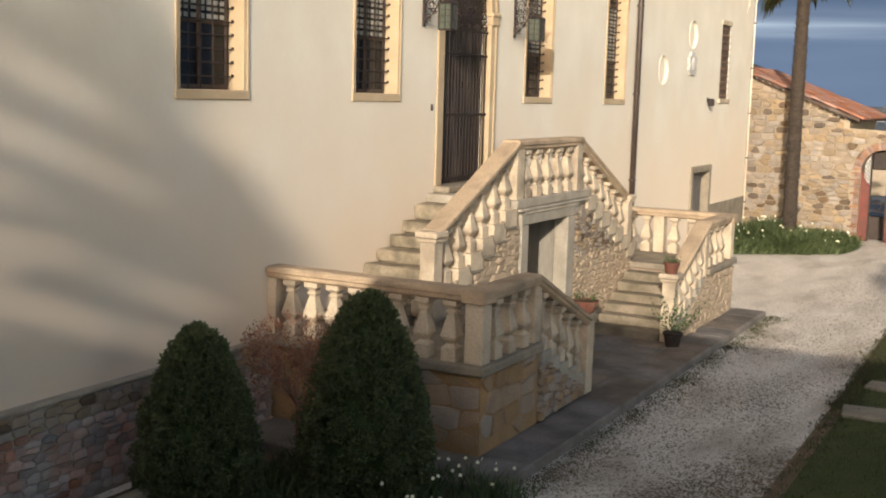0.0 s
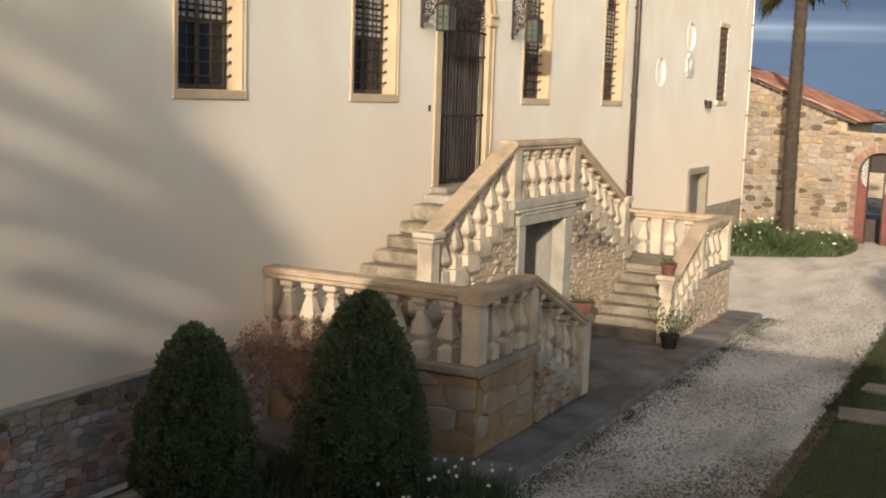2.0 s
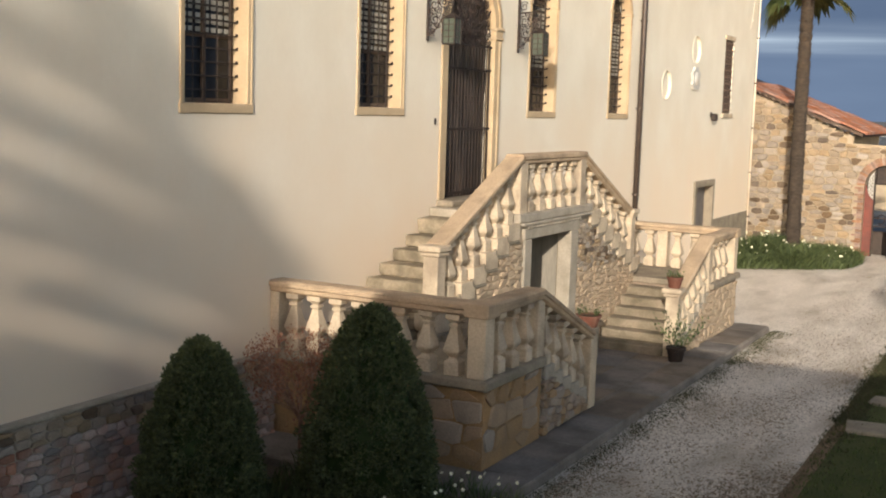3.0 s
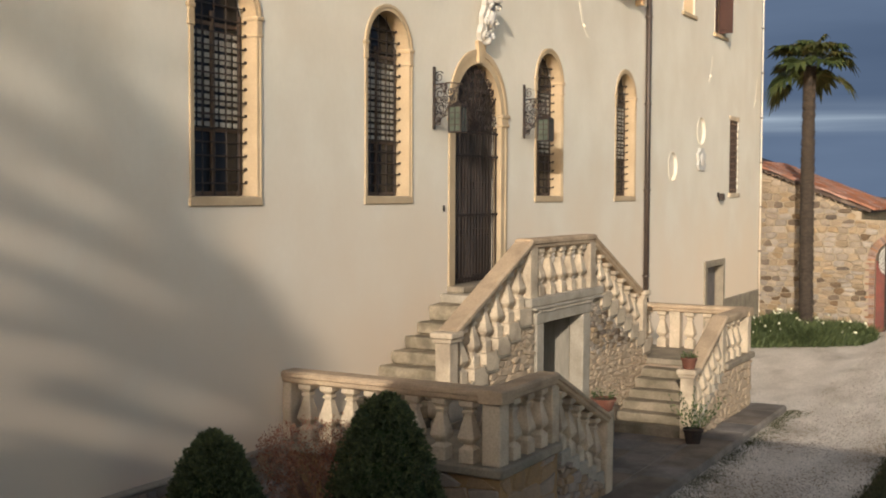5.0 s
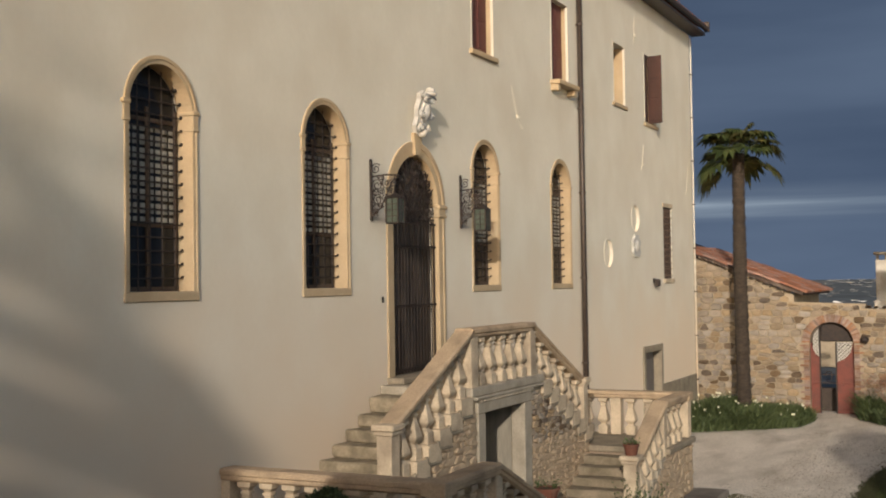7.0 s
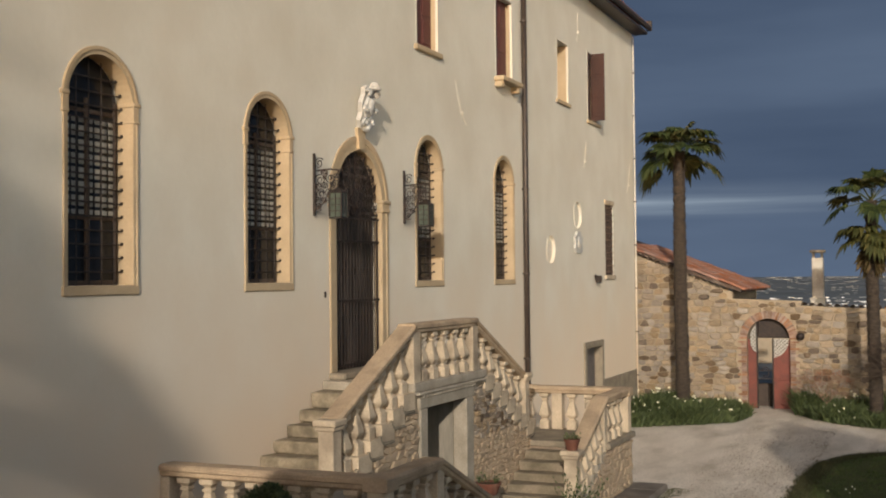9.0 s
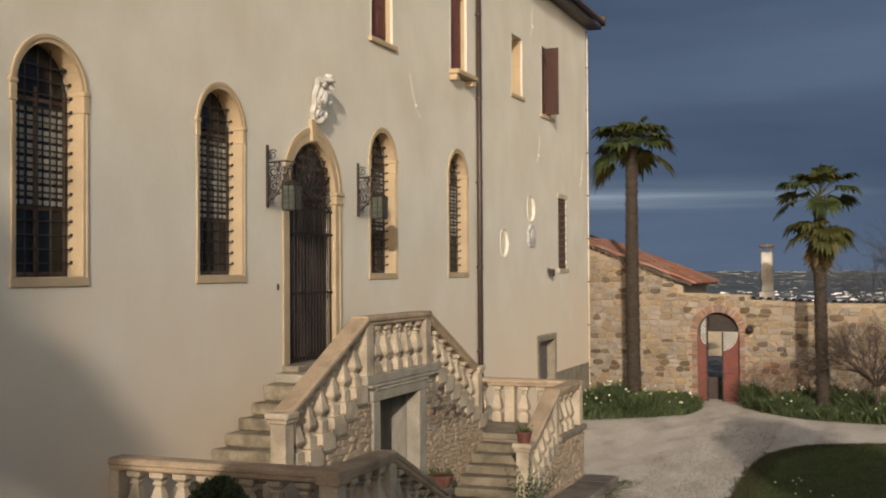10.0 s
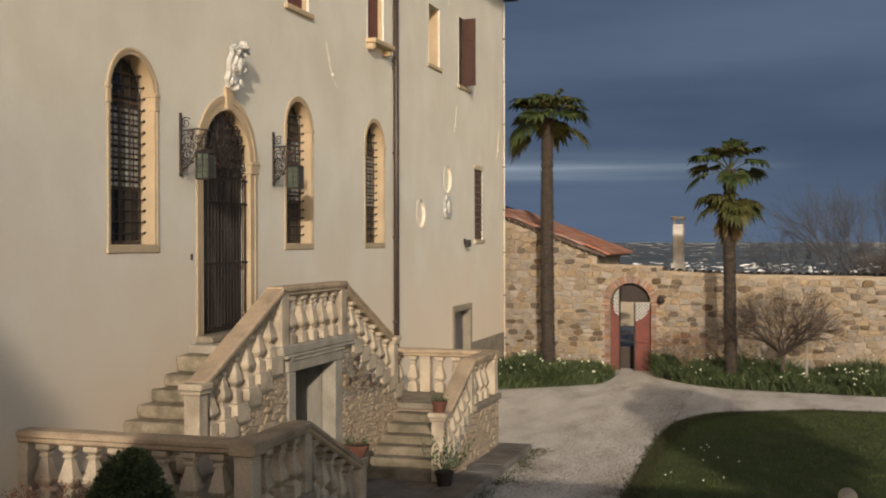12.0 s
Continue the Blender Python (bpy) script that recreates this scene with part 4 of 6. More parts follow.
# ---- things on the facade ----
def bracket_lantern(x):
    b = empty("wall_lantern", x, -0.01, 0)
    tagged(b, "wrought iron scroll bracket with a hanging lantern", "lantern", "lanterns by the door")
    part("wall_plate", box(-0.02, 0.02, -0.03, 0.01, 5.42, 6.40, 0.006), IRON, b)
    bm = bmesh.new()
    add_tube(bm, [(0, -0.02, 6.12), (0, -0.3, 6.14), (0, -0.52, 6.11)], 0.014, 5)
    add_tube(bm, [(0, -0.02, 5.5), (0, -0.18, 5.62), (0, -0.3, 5.85), (0, -0.45, 6.12)], 0.012, 5)
    part("arm", bm, IRON, b)
    for y, z, r, h, s in ((-0.12, 5.98, 0.10, 1, 0), (-0.30, 6.0, 0.09, -1, 1), (-0.13, 5.75, 0.09, -1, 2), (-0.27, 5.78, 0.08, 1, 3), (-0.09, 5.56, 0.07, 1, 4), (-0.40, 6.0, 0.07, 1, 0.5), (-0.10, 6.24, 0.09, -1, 2.5), (-0.20, 5.88, 0.055, 1, 1.2), (-0.07, 5.87, 0.05, -1, 2.2), (-0.36, 5.9, 0.05, 1, 4.0), (-0.20, 6.09, 0.05, -1, 5.0), (-0.19, 5.66, 0.05, 1, 3.3), (-0.05, 5.68, 0.045, -1, 0.4)):
        bm = bmesh.new()
        add_tube(bm, [(0, p, q) for p, q in scroll(y, z, r, 1.6, s, h)], 0.010, 4)
        lf = [(y + r * 0.9, z), (y + r * 1.3, z + 0.05), (y + r * 1.5, z + 0.01), (y + r * 1.2, z - 0.03)]
        va, vb = [bm.verts.new((-0.008, p, q)) for p, q in lf], [bm.verts.new((0.008, p, q)) for p, q in lf]
        bm.faces.new(va)
        bm.faces.new(vb[::-1])
        for i in range(4):
            bm.faces.new((va[i], vb[i], vb[(i + 1) % 4], va[(i + 1) % 4]))
        part("scroll", bm, IRON, b)
    bm = bmesh.new()
    add_tube(bm, [(0, -0.44, 6.1), (0, -0.44, 5.83)], 0.008, 4)
    part("chain", bm, IRON, b)
    bm = bmesh.new()
    y = -0.44
    add_lathe(bm, [(0.02, 0.47), (0.05, 0.45), (0.115, 0.40), (0.125, 0.385)], 4, 0, y, 5.37, True)
    add_box(bm, -0.115, 0.115, y - 0.115, y + 0.115, 5.36, 5.385, 0.006)
    for sx in (-1, 1):
        for sy in (-1, 1):
            add_box(bm, sx * 0.105 - 0.012, sx * 0.105 + 0.012, y + sy * 0.105 - 0.012, y + sy * 0.105 + 0.012, 5.385, 5.76)
    for k in range(1, 4):
        z = 5.385 + 0.093 * k
        for sy in (-1, 1):
            add_box(bm, -0.105, 0.105, y + sy * 0.105 - 0.006, y + sy * 0.105 + 0.006, z - 0.007, z + 0.007)
            add_box(bm, sy * 0.105 - 0.006, sy * 0.105 + 0.006, y - 0.105, y + 0.105, z - 0.007, z + 0.007)
    for sy in (-1, 1):
        add_box(bm, -0.007, 0.007, y + sy * 0.105 - 0.006, y + sy * 0.105 + 0.006, 5.385, 5.76)
        add_box(bm, sy * 0.105 - 0.006, sy * 0.105 + 0.006, y - 0.007, y + 0.007, 5.385, 5.76)
    cage = part("lantern_frame", bm, IRON, b)
    part("glass", box(-0.10, 0.10, y - 0.10, y + 0.10, 5.386, 5.758), LANTERN_GLASS, cage, "greenish lantern glass")
    return b


LANTERN_GLASS = material("greenish_lantern_glass", (0.065, 0.082, 0.066), (0.09, 0.11, 0.09), 0.25, scale=8, grain=20, bump=0.05)
lant = bracket_lantern(15.74)
copy_thing(lant, pose(19.06, -0.01, 0))

def lump(bm, x, y, z, sx, sy, sz, ry=0):
    got = bmesh.ops.create_icosphere(bm, subdivisions=2, radius=1.0)
    m = pose(x, y, z, 0, ry, 0) @ Matrix.Diagonal((sx, sy, sz, 1))
    bmesh.ops.transform(bm, verts=got["verts"], matrix=m)


coat = empty("coat_of_arms", 17.33, -0.075, 7.36)
coat.rotation_euler = (radians(12), 0, 0)
coat.scale = (0.86, 1.25, 0.96)
tagged(coat, "white carved marble cartouche above the main door", "relief")
part("backplate", prism([(-0.10, -0.40), (-0.20, -0.26), (-0.17, -0.12), (-0.24, 0.05), (-0.19, 0.2), (-0.23, 0.3), (-0.08, 0.37), (0.08, 0.37), (0.23, 0.3), (0.19, 0.2), (0.24, 0.05), (0.17, -0.12), (0.20, -0.26), (0.10, -0.40)], -0.07, 0.0), WHITE_MARBLE, coat)
bm = bmesh.new()
lump(bm, 0, -0.10, 0.0, 0.115, 0.07, 0.185)
part("shield", bm, WHITE_MARBLE, coat, smooth=True)
bm = bmesh.new()
pts = oval(0, 0, 0.15, 0.225)
add_tube(bm, [(x, -0.10, z) for x, z in pts + pts[:1]], 0.028, 6)
part("border", bm, WHITE_MARBLE, coat)
for s_ in (-1, 1):
    for x, z, r, turn, hand in ((0.17, 0.24, 0.075, 0.3, 1), (0.20, -0.05, 0.06, 2.0, -1), (0.15, -0.27, 0.07, 4.0, 1)):
        bm = bmesh.new()
        add_tube(bm, [(s_ * p, -0.11 - 0.002 * i, q) for i, (p, q) in enumerate(scroll(x, z, r, 1.3, turn, hand))], 0.026, 6)
        part("scroll", bm, WHITE_MARBLE, coat)
bm = bmesh.new()
lump(bm, 0, -0.13, 0.34, 0.11, 0.10, 0.05)
lump(bm, 0, -0.12, 0.40, 0.06, 0.07, 0.05)
part("crest", bm, WHITE_MARBLE, coat, smooth=True)
bm = bmesh.new()
lump(bm, 0, -0.10, -0.36, 0.07, 0.08, 0.09)
part("pendant", bm, WHITE_MARBLE, coat, smooth=True)
bm = prism([(-0.16, -0.28), (-0.26, -0.16), (-0.2, -0.05), (-0.27, 0.12), (-0.15, 0.2), (-0.12, 0.28), (0.12, 0.28), (0.15, 0.2), (0.27, 0.12), (0.2, -0.05), (0.26, -0.16), (0.16, -0.28)], -0.05, 0.0)
lump(bm, 0, -0.05, 0, 0.14, 0.05, 0.17)
pl = part("wall_plaque", bm, WHITE_MARBLE)
pl.location = (30.15, 0, 5.35)
pl.scale = (1.3, 1.2, 1.05)
tagged(pl, "small white stone heraldic plaque on the plaster", "relief")
sl = empty("wall_lamp", 31.87, 0, 4.35)
tagged(sl, "small dark metal wall lamp", "lamp")
part("mount", box(-0.05, 0.05, -0.04, 0.0, -0.02, 0.12, 0.01), IRON, sl)
part("shade", box(-0.08, 0.08, -0.2, -0.04, -0.12, 0.09, 0.03), IRON, sl)

# ---- cellar door under the landing ----
cd = empty("door_3", CX, INNER, 0)
tagged(cd, "open cellar doorway with pale stained reveal in a stone frame", "doorway", kind="structure")
part("jamb", box(-1.28, -1.01, -0.05, 0.2, 0.12, 2.38, 0.015), GREYSTONE, cd)
part("jamb", box(0.60, 0.92, -0.05, 0.2, 0.12, 2.38, 0.015), GREYSTONE, cd)
part("lintel", box(-1.30, 0.94, -0.055, 0.2, 2.382, 2.56, 0.015), GREYSTONE, cd)
part("cornice", box(-1.42, 1.42, -0.10, 0.0, 2.605, 2.655, 0.015), GREYSTONE, cd)
for k in range(18):
    part("dentil", box(-1.22 + 0.125 * k, -1.155 + 0.125 * k, -0.085, 0.0, 2.563, 2.603), GREYSTONE, cd)
part("reveal", box(0.585, 0.625, 0.2, 1.34, 0.12, 2.40), OLDDOOR, cd, "stained pale plaster reveal")
part("reveal", box(-1.04, -1.0, 0.2, 1.34, 0.12, 2.40), OLDDOOR, cd)
part("soffit", box(-1.02, 0.60, 0.2, 1.34, 2.385, 2.42), OLDDOOR, cd)
# dark sheet closing the passage, painted in place of its unlit depth
part("dark_recess", box(-1.0, 0.60, 1.32, 1.36, 0.12, 2.38), WOOD_DARK, cd)


# ---- plants: helpers ----
def leaf_material(name, a, b, rough=0.6, trans=0.25):
    m = bpy.data.materials.new(name)
    m.use_nodes = True
    n, l = m.node_tree.nodes, m.node_tree.links
    bsdf = n["Principled BSDF"]
    geo = n.new("ShaderNodeNewGeometry")
    ramp = n.new("ShaderNodeValToRGB")
    ramp.color_ramp.elements[0].color, ramp.color_ramp.elements[1].color = (*a, 1), (*b, 1)
    l.new(geo.outputs["Random Per Island"], ramp.inputs["Fac"])
    l.new(ramp.outputs["Color"], bsdf.inputs["Base Color"])
    bsdf.inputs["Roughness"].default_value = rough
    bsdf.inputs["Specular IOR Level"].default_value = 0.25
    tr = n.new("ShaderNodeBsdfTranslucent")
    l.new(ramp.outputs["Color"], tr.inputs["Color"])
    mx = n.new("ShaderNodeMixShader")
    mx.inputs["Fac"].default_value = trans
    l.new(bsdf.outputs["BSDF"], mx.inputs[1])
    l.new(tr.outputs["BSDF"], mx.inputs[2])
    l.new(mx.outputs["Shader"], n["Material Output"].inputs["Surface"])
    return m


BUXUS = leaf_material("clipped_evergreen_leaf", (0.055, 0.074, 0.036), (0.125, 0.145, 0.06))
GRASSLEAF = leaf_material("grass_blade", (0.045, 0.068, 0.020), (0.115, 0.145, 0.045))
WEEDLEAF = leaf_material("olive_weed_leaf", (0.045, 0.046, 0.022), (0.10, 0.098, 0.048), 0.8)
BEDLEAF = leaf_material("bed_leaf", (0.045, 0.065, 0.028), (0.12, 0.15, 0.06))
PALMLEAF = leaf_material("palm_leaf", (0.026, 0.042, 0.015), (0.075, 0.092, 0.03), 0.45)
SUNLEAF = leaf_material("yellowish_palm_leaf", (0.050, 0.060, 0.020), (0.115, 0.105, 0.034), 0.5)
DRYLEAF = leaf_material("dry_palm_leaf", (0.13, 0.09, 0.042), (0.08, 0.066, 0.026), 0.7)
PETAL = leaf_material("white_petal", (0.80, 0.78, 0.66), (0.85, 0.82, 0.50), 0.6)
REDLEAF = leaf_material("russet_leaf", (0.20, 0.07, 0.045), (0.38, 0.20, 0.12), 0.7)
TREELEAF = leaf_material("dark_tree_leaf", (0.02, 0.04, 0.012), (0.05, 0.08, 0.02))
DEADLEAF = leaf_material("dead_leaf", (0.13, 0.095, 0.06), (0.30, 0.23, 0.155), 0.9, 0.0)
PEBBLE = leaf_material("pale_pebble", (0.28, 0.25, 0.21), (0.55, 0.50, 0.42), 0.9, 0.0)
BARK = material("grey_brown_bark", (0.11, 0.08, 0.055), (0.16, 0.12, 0.085), 0.95, scale=8, grain=50, bump=0.5, stretch=(1, 1, 0.3))
PALMBARK = material("fibrous_palm_trunk", (0.030, 0.023, 0.017), (0.058, 0.042, 0.030), 0.95, scale=7, grain=40, bump=0.7, stretch=(1, 1, 2.5))
TWIG = material("bare_twig", (0.20, 0.12, 0.085), (0.27, 0.17, 0.12), 0.9, scale=10, grain=50, bump=0.2)

DARKTWIG = material("brown_bare_twig", (0.055, 0.038, 0.028), (0.085, 0.06, 0.045), 0.9, scale=10, grain=50, bump=0.2)
# bark of the far trees, with a blue tint of haze put in
FARBARK = material("haze_grey_bark", (0.055, 0.056, 0.062), (0.08, 0.08, 0.085), 0.95, scale=8, grain=50, bump=0.3)


def from_lists(name, vs, fs, mat, parent=None):
    me = bpy.data.meshes.new(name)
    me.from_pydata(vs, [], fs)
    me.materials.append(mat)
    ob = new(name, me)
    if parent:
        ob.parent = parent
    return ob


def add_leaf(vs, fs, p, d, side, length, width):
    """A small pointed leaf of two triangles, from p along d."""
    o = len(vs)
    vs += [p, p + d * length * 0.5 + side * width * 0.5, p + d * length, p + d * length * 0.5 - side * width * 0.5]
    fs.append((o, o + 1, o + 2, o + 3))


def random_unit(rnd):
    z, a = rnd.uniform(-1, 1), rnd.uniform(0, 2 * math.pi)
    r = math.sqrt(1 - z * z)
    return Vector((r * math.cos(a), r * math.sin(a), z))


def topiary(x, y, radius, height, seed, label):
    t = empty("topiary_shrub", x, y, 0)
    tagged(t, label, "shrub", "clipped shrubs by the stair")
    rnd = random.Random(seed)
    prof = lambda f: radius * (0.80 + 0.35 * min(f * 4, 1) * (1 - f)) * max(1 - f ** 2.6, 0) ** 0.55
    bm = bmesh.new()
    n, rows = 28, 26
    grid = []
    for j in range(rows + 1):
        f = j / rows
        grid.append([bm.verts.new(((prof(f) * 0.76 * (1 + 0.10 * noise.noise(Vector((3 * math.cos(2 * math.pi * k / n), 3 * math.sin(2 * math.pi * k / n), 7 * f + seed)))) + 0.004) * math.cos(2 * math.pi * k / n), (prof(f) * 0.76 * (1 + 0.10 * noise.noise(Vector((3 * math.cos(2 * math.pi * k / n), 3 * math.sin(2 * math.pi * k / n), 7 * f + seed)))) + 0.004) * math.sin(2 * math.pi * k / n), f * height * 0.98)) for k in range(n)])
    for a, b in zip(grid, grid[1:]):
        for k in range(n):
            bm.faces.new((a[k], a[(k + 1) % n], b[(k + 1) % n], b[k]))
    # smooth core in a darker leaf colour: shade between the leaves put in
    part("inner_dark_core", bm, TREELEAF, t)
    vs, fs = [], []
    for c in range(1400):
        f = rnd.random() ** 1.15
        a = rnd.uniform(0, 2 * math.pi)
        r = prof(f) * (rnd.uniform(0.88, 1.02) + 0.17 * noise.noise(Vector((4 * math.cos(a), 4 * math.sin(a), 7 * f + seed))))
        base = Vector((r * math.cos(a), r * math.sin(a), f * height))
        out = Vector((math.cos(a), math.sin(a), 0.5)).normalized()
        for k in range(30):
            p = base + random_unit(rnd) * 0.06
            d = (out + random_unit(rnd) * 0.9).normalized()
            add_leaf(vs, fs, p, d, d.cross(random_unit(rnd)).normalized(), rnd.uniform(0.03, 0.06), 0.026)
    from_lists("foliage", vs, fs, BUXUS, t)
    return t


topiary(9.0, -1.28, 0.60, 1.92, 3, "dark green clipped cone shrub against the stone base wall")
topiary(10.25, -2.56, 0.68, 2.24, 8, "tall dark green clipped cone shrub beside the podium")


def branching(bm, p, d, length, radius, depth, rnd, spread, up, tips):
    """A tapered limb that divides."""
    q = p + d * length * 0.5 + random_unit(rnd) * length * 0.06
    e = p + d * length
    add_tube(bm, [p, q, e], [radius, radius * 0.85, radius * 0.7], 5 if radius > 0.01 else 3)
    if depth == 0:
        tips.append((e, d))
        return
    for k in range(rnd.choice((2, 3, 3))):
        nd = (d + random_unit(rnd) * spread + Vector((0, 0, up))).normalized()
        branching(bm, e if k else e - d * length * rnd.uniform(0, 0.25), nd, length * rnd.uniform(0.62, 0.85), radius * rnd.uniform(0.5, 0.7), depth - 1, rnd, spread, up, tips)


def bare_shrub(name, x, y, seed, stem, label, limbs, length, depth, spread, up, mat, leaves=0, category="shrub", radius=0.02, lean=0.8):
    t = empty(name, x, y, 0)
    tagged(t, label, category)
    rnd = random.Random(seed)
    bm = bmesh.new()
    add_tube(bm, [(0, 0, -0.05), (0.02, 0.01, stem * 0.5), (0, 0, stem)], [radius * 2.6, radius * 2.2, radius * 2], 8)
    part("trunk", bm, mat, t)
    tips = []
    for k in range(limbs):
        a = 2 * math.pi * (k + rnd.uniform(-0.3, 0.3)) / limbs
        bm = bmesh.new()
        d = Vector((math.cos(a) * lean, math.sin(a) * lean, 1.0)).normalized()
        branching(bm, Vector((0, 0, stem - 0.03)), d, length, radius, depth, rnd, spread, up, tips)
        part("limb", bm, mat, t)
    if leaves:
        vs, fs = [], []
        for e, d in tips:
            for k in range(leaves):
                p = e + random_unit(rnd) * 0.07
                add_leaf(vs, fs, p, random_unit(rnd), random_unit(rnd), rnd.uniform(0.02, 0.045), 0.025)
        from_lists("leaves", vs, fs, REDLEAF, t)
    return t


bare_shrub("garden_shrub", 10.30, -1.75, 11, 0.75, "leggy shrub with sparse russet leaves on bare twigs", 9, 0.34, 4, 0.6, 0.08, TWIG, 5, lean=0.75, radius=0.014)
bare_shrub("garden_shrub", 10.80, -1.25, 12, 0.75, "small russet shrub with bare twigs by the podium", 9, 0.36, 4, 0.6, 0.10, TWIG, 5, lean=0.7, radius=0.012)


def blades(name, spots, mat, rnd, low, high, width, per, spread, label, category, lean=0.5):
    vs, fs = [], []
    for x, y, z, s in spots:
        for k in range(per):
            p = Vector((x + rnd.uniform(-spread, spread), y + rnd.uniform(-spread, spread), z))
            h = rnd.uniform(low, high) * s
            d = Vector((rnd.uniform(-lean, lean), rnd.uniform(-lean, lean), 1)).normalized()
            a = rnd.uniform(0, math.pi)
            w = Vector((math.cos(a), math.sin(a), 0)) * width * 0.5
            o = len(vs)
            droop = Vector((d.x, d.y, -0.25)) * h * 0.25
            vs += [p - w, p + w, p + d * h * 0.6 + w * 0.7, p + d * h * 0.6 - w * 0.7, p + d * h + droop]
            fs += [(o, o + 1, o + 2, o + 3), (o + 3, o + 2, o + 4)]
    return tagged(from_lists(name, vs, fs, mat), label, category, kind="stuff")


def flowers(name, spots, rnd, label, size=0.05):
    """White star flowers with six petals, facing about."""
    vs, fs = [], []
    for x, y, z in spots:
        c = Vector((x, y, z))
        nrm = (Vector((-0.8, rnd.uniform(-0.8, 0.4), 0.6)) + random_unit(rnd) * 0.5).normalized()
        u = nrm.orthogonal().normalized()
        v = nrm.cross(u)
        for k in range(6):
            a = 2 * math.pi * k / 6
            d = (u * math.cos(a) + v * math.sin(a) + nrm * 0.15).normalized()
            add_leaf(vs, fs, c, d, nrm.cross(d).normalized(), size, size * 0.75)
    return tagged(from_lists(name, vs, fs, PETAL), label, "flowers", kind="stuff")


# ---- lawn, beds, drive edges ----
LAWN = [(-12, -6.52), (12.4, -6.52), (16.8, -6.48), (19.5, -6.46), (22.1, -6.42), (25.0, -6.40), (26.7, -6.47), (27.9, -6.60), (29.1, -7.08), (29.8, -7.75), (30.4, -9.1), (30.85, -10.5), (30.9, -16), (30, -30), (-12, -30)]
def eased(points, steps=6):
    """A smooth line through points."""
    out = []
    for i in range(len(points) - 1):
        q = [Vector((*points[max(0, min(len(points) - 1, i + k))], 0)) for k in (-1, 0, 1, 2)]
        for j in range(steps):
            t = j / steps
            v = 0.5 * (2 * q[1] + (q[2] - q[0]) * t + (2 * q[0] - 5 * q[1] + 4 * q[2] - q[3]) * t**2 + (3 * q[1] - q[0] - 3 * q[2] + q[3]) * t**3)
            out.append((v.x, v.y))
    return out + [points[-1]]


LAWN = LAWN[:2] + eased(LAWN[2:13]) + LAWN[13:]
flat("lawn_ground", LAWN, 0.03, GRASS_GROUND, "shaded green lawn with a curved edge", "lawn")
bm = bmesh.new()
inner = LAWN[0:-2]
for (xa, ya), (xb, yb) in zip(inner, inner[1:]):
    add_sweep(bm, [(-0.22, -0.05), (-0.20, 0.008), (-0.05, 0.034), (0.08, 0.025), (0.09, -0.05)], (xa, ya, 0), (xb, yb, 0))
tagged(part("kerb", bm, LAWNEDGE), "brown earth edge of the lawn", "edging", kind="structure")
for k, (x, y, w, l, rz) in enumerate(((16.85, -6.95, 0.62, 0.95, 8), (18.6, -7.0, 0.5, 0.9, -4), (16.7, -7.95, 0.6, 0.9, 3))):
    bm = box(-w / 2, w / 2, -l / 2, l / 2, 0.0, 0.065, 0.015)
    ob = tagged(part("stepping_stone", bm, DARKSTONE), "flat worn grey stone slab in the lawn", "slab", "stone slabs in the lawn")
    ob.matrix_basis = pose(x, y, 0.02, 0, 0, rz)
rnd = random.Random(21)
spots = []
while len(spots) < 9000:
    x, y = rnd.uniform(11.5, 30.8), rnd.uniform(-14.5, -6.2)
    if inside(LAWN, x, y - 0.12):
        spots.append((x, y - 0.05, 0.03, 0.6 + 0.8 * noise.noise(Vector((x * 0.7, y * 0.7, 0))) ** 2))
blades("lawn_grass", spots, GRASSLEAF, rnd, 0.04, 0.10, 0.014, 5, 0.09, "short green lawn grass", "grass")
edge = [p for p in eased(LAWN[:-2], 30) if p[0] > 11]
spots = []
for x, y in edge:
    spots += [(x + rnd.gauss(0, 0.09), y + rnd.gauss(0, 0.09), 0.015, rnd.uniform(0.5, 1.3)) for k in range(3)]
blades("edge_grass", spots, WEEDLEAF, rnd, 0.03, 0.10, 0.014, 8, 0.10, "ragged dry grass hanging over the lawn edge", "grass", 1.0)
flowers("lawn_daisies", [(rnd.uniform(21.0, 25.0), rnd.uniform(-8.2, -6.8), 0.09) for k in range(12)], rnd, "scattered small white daisies in the lawn", 0.022)

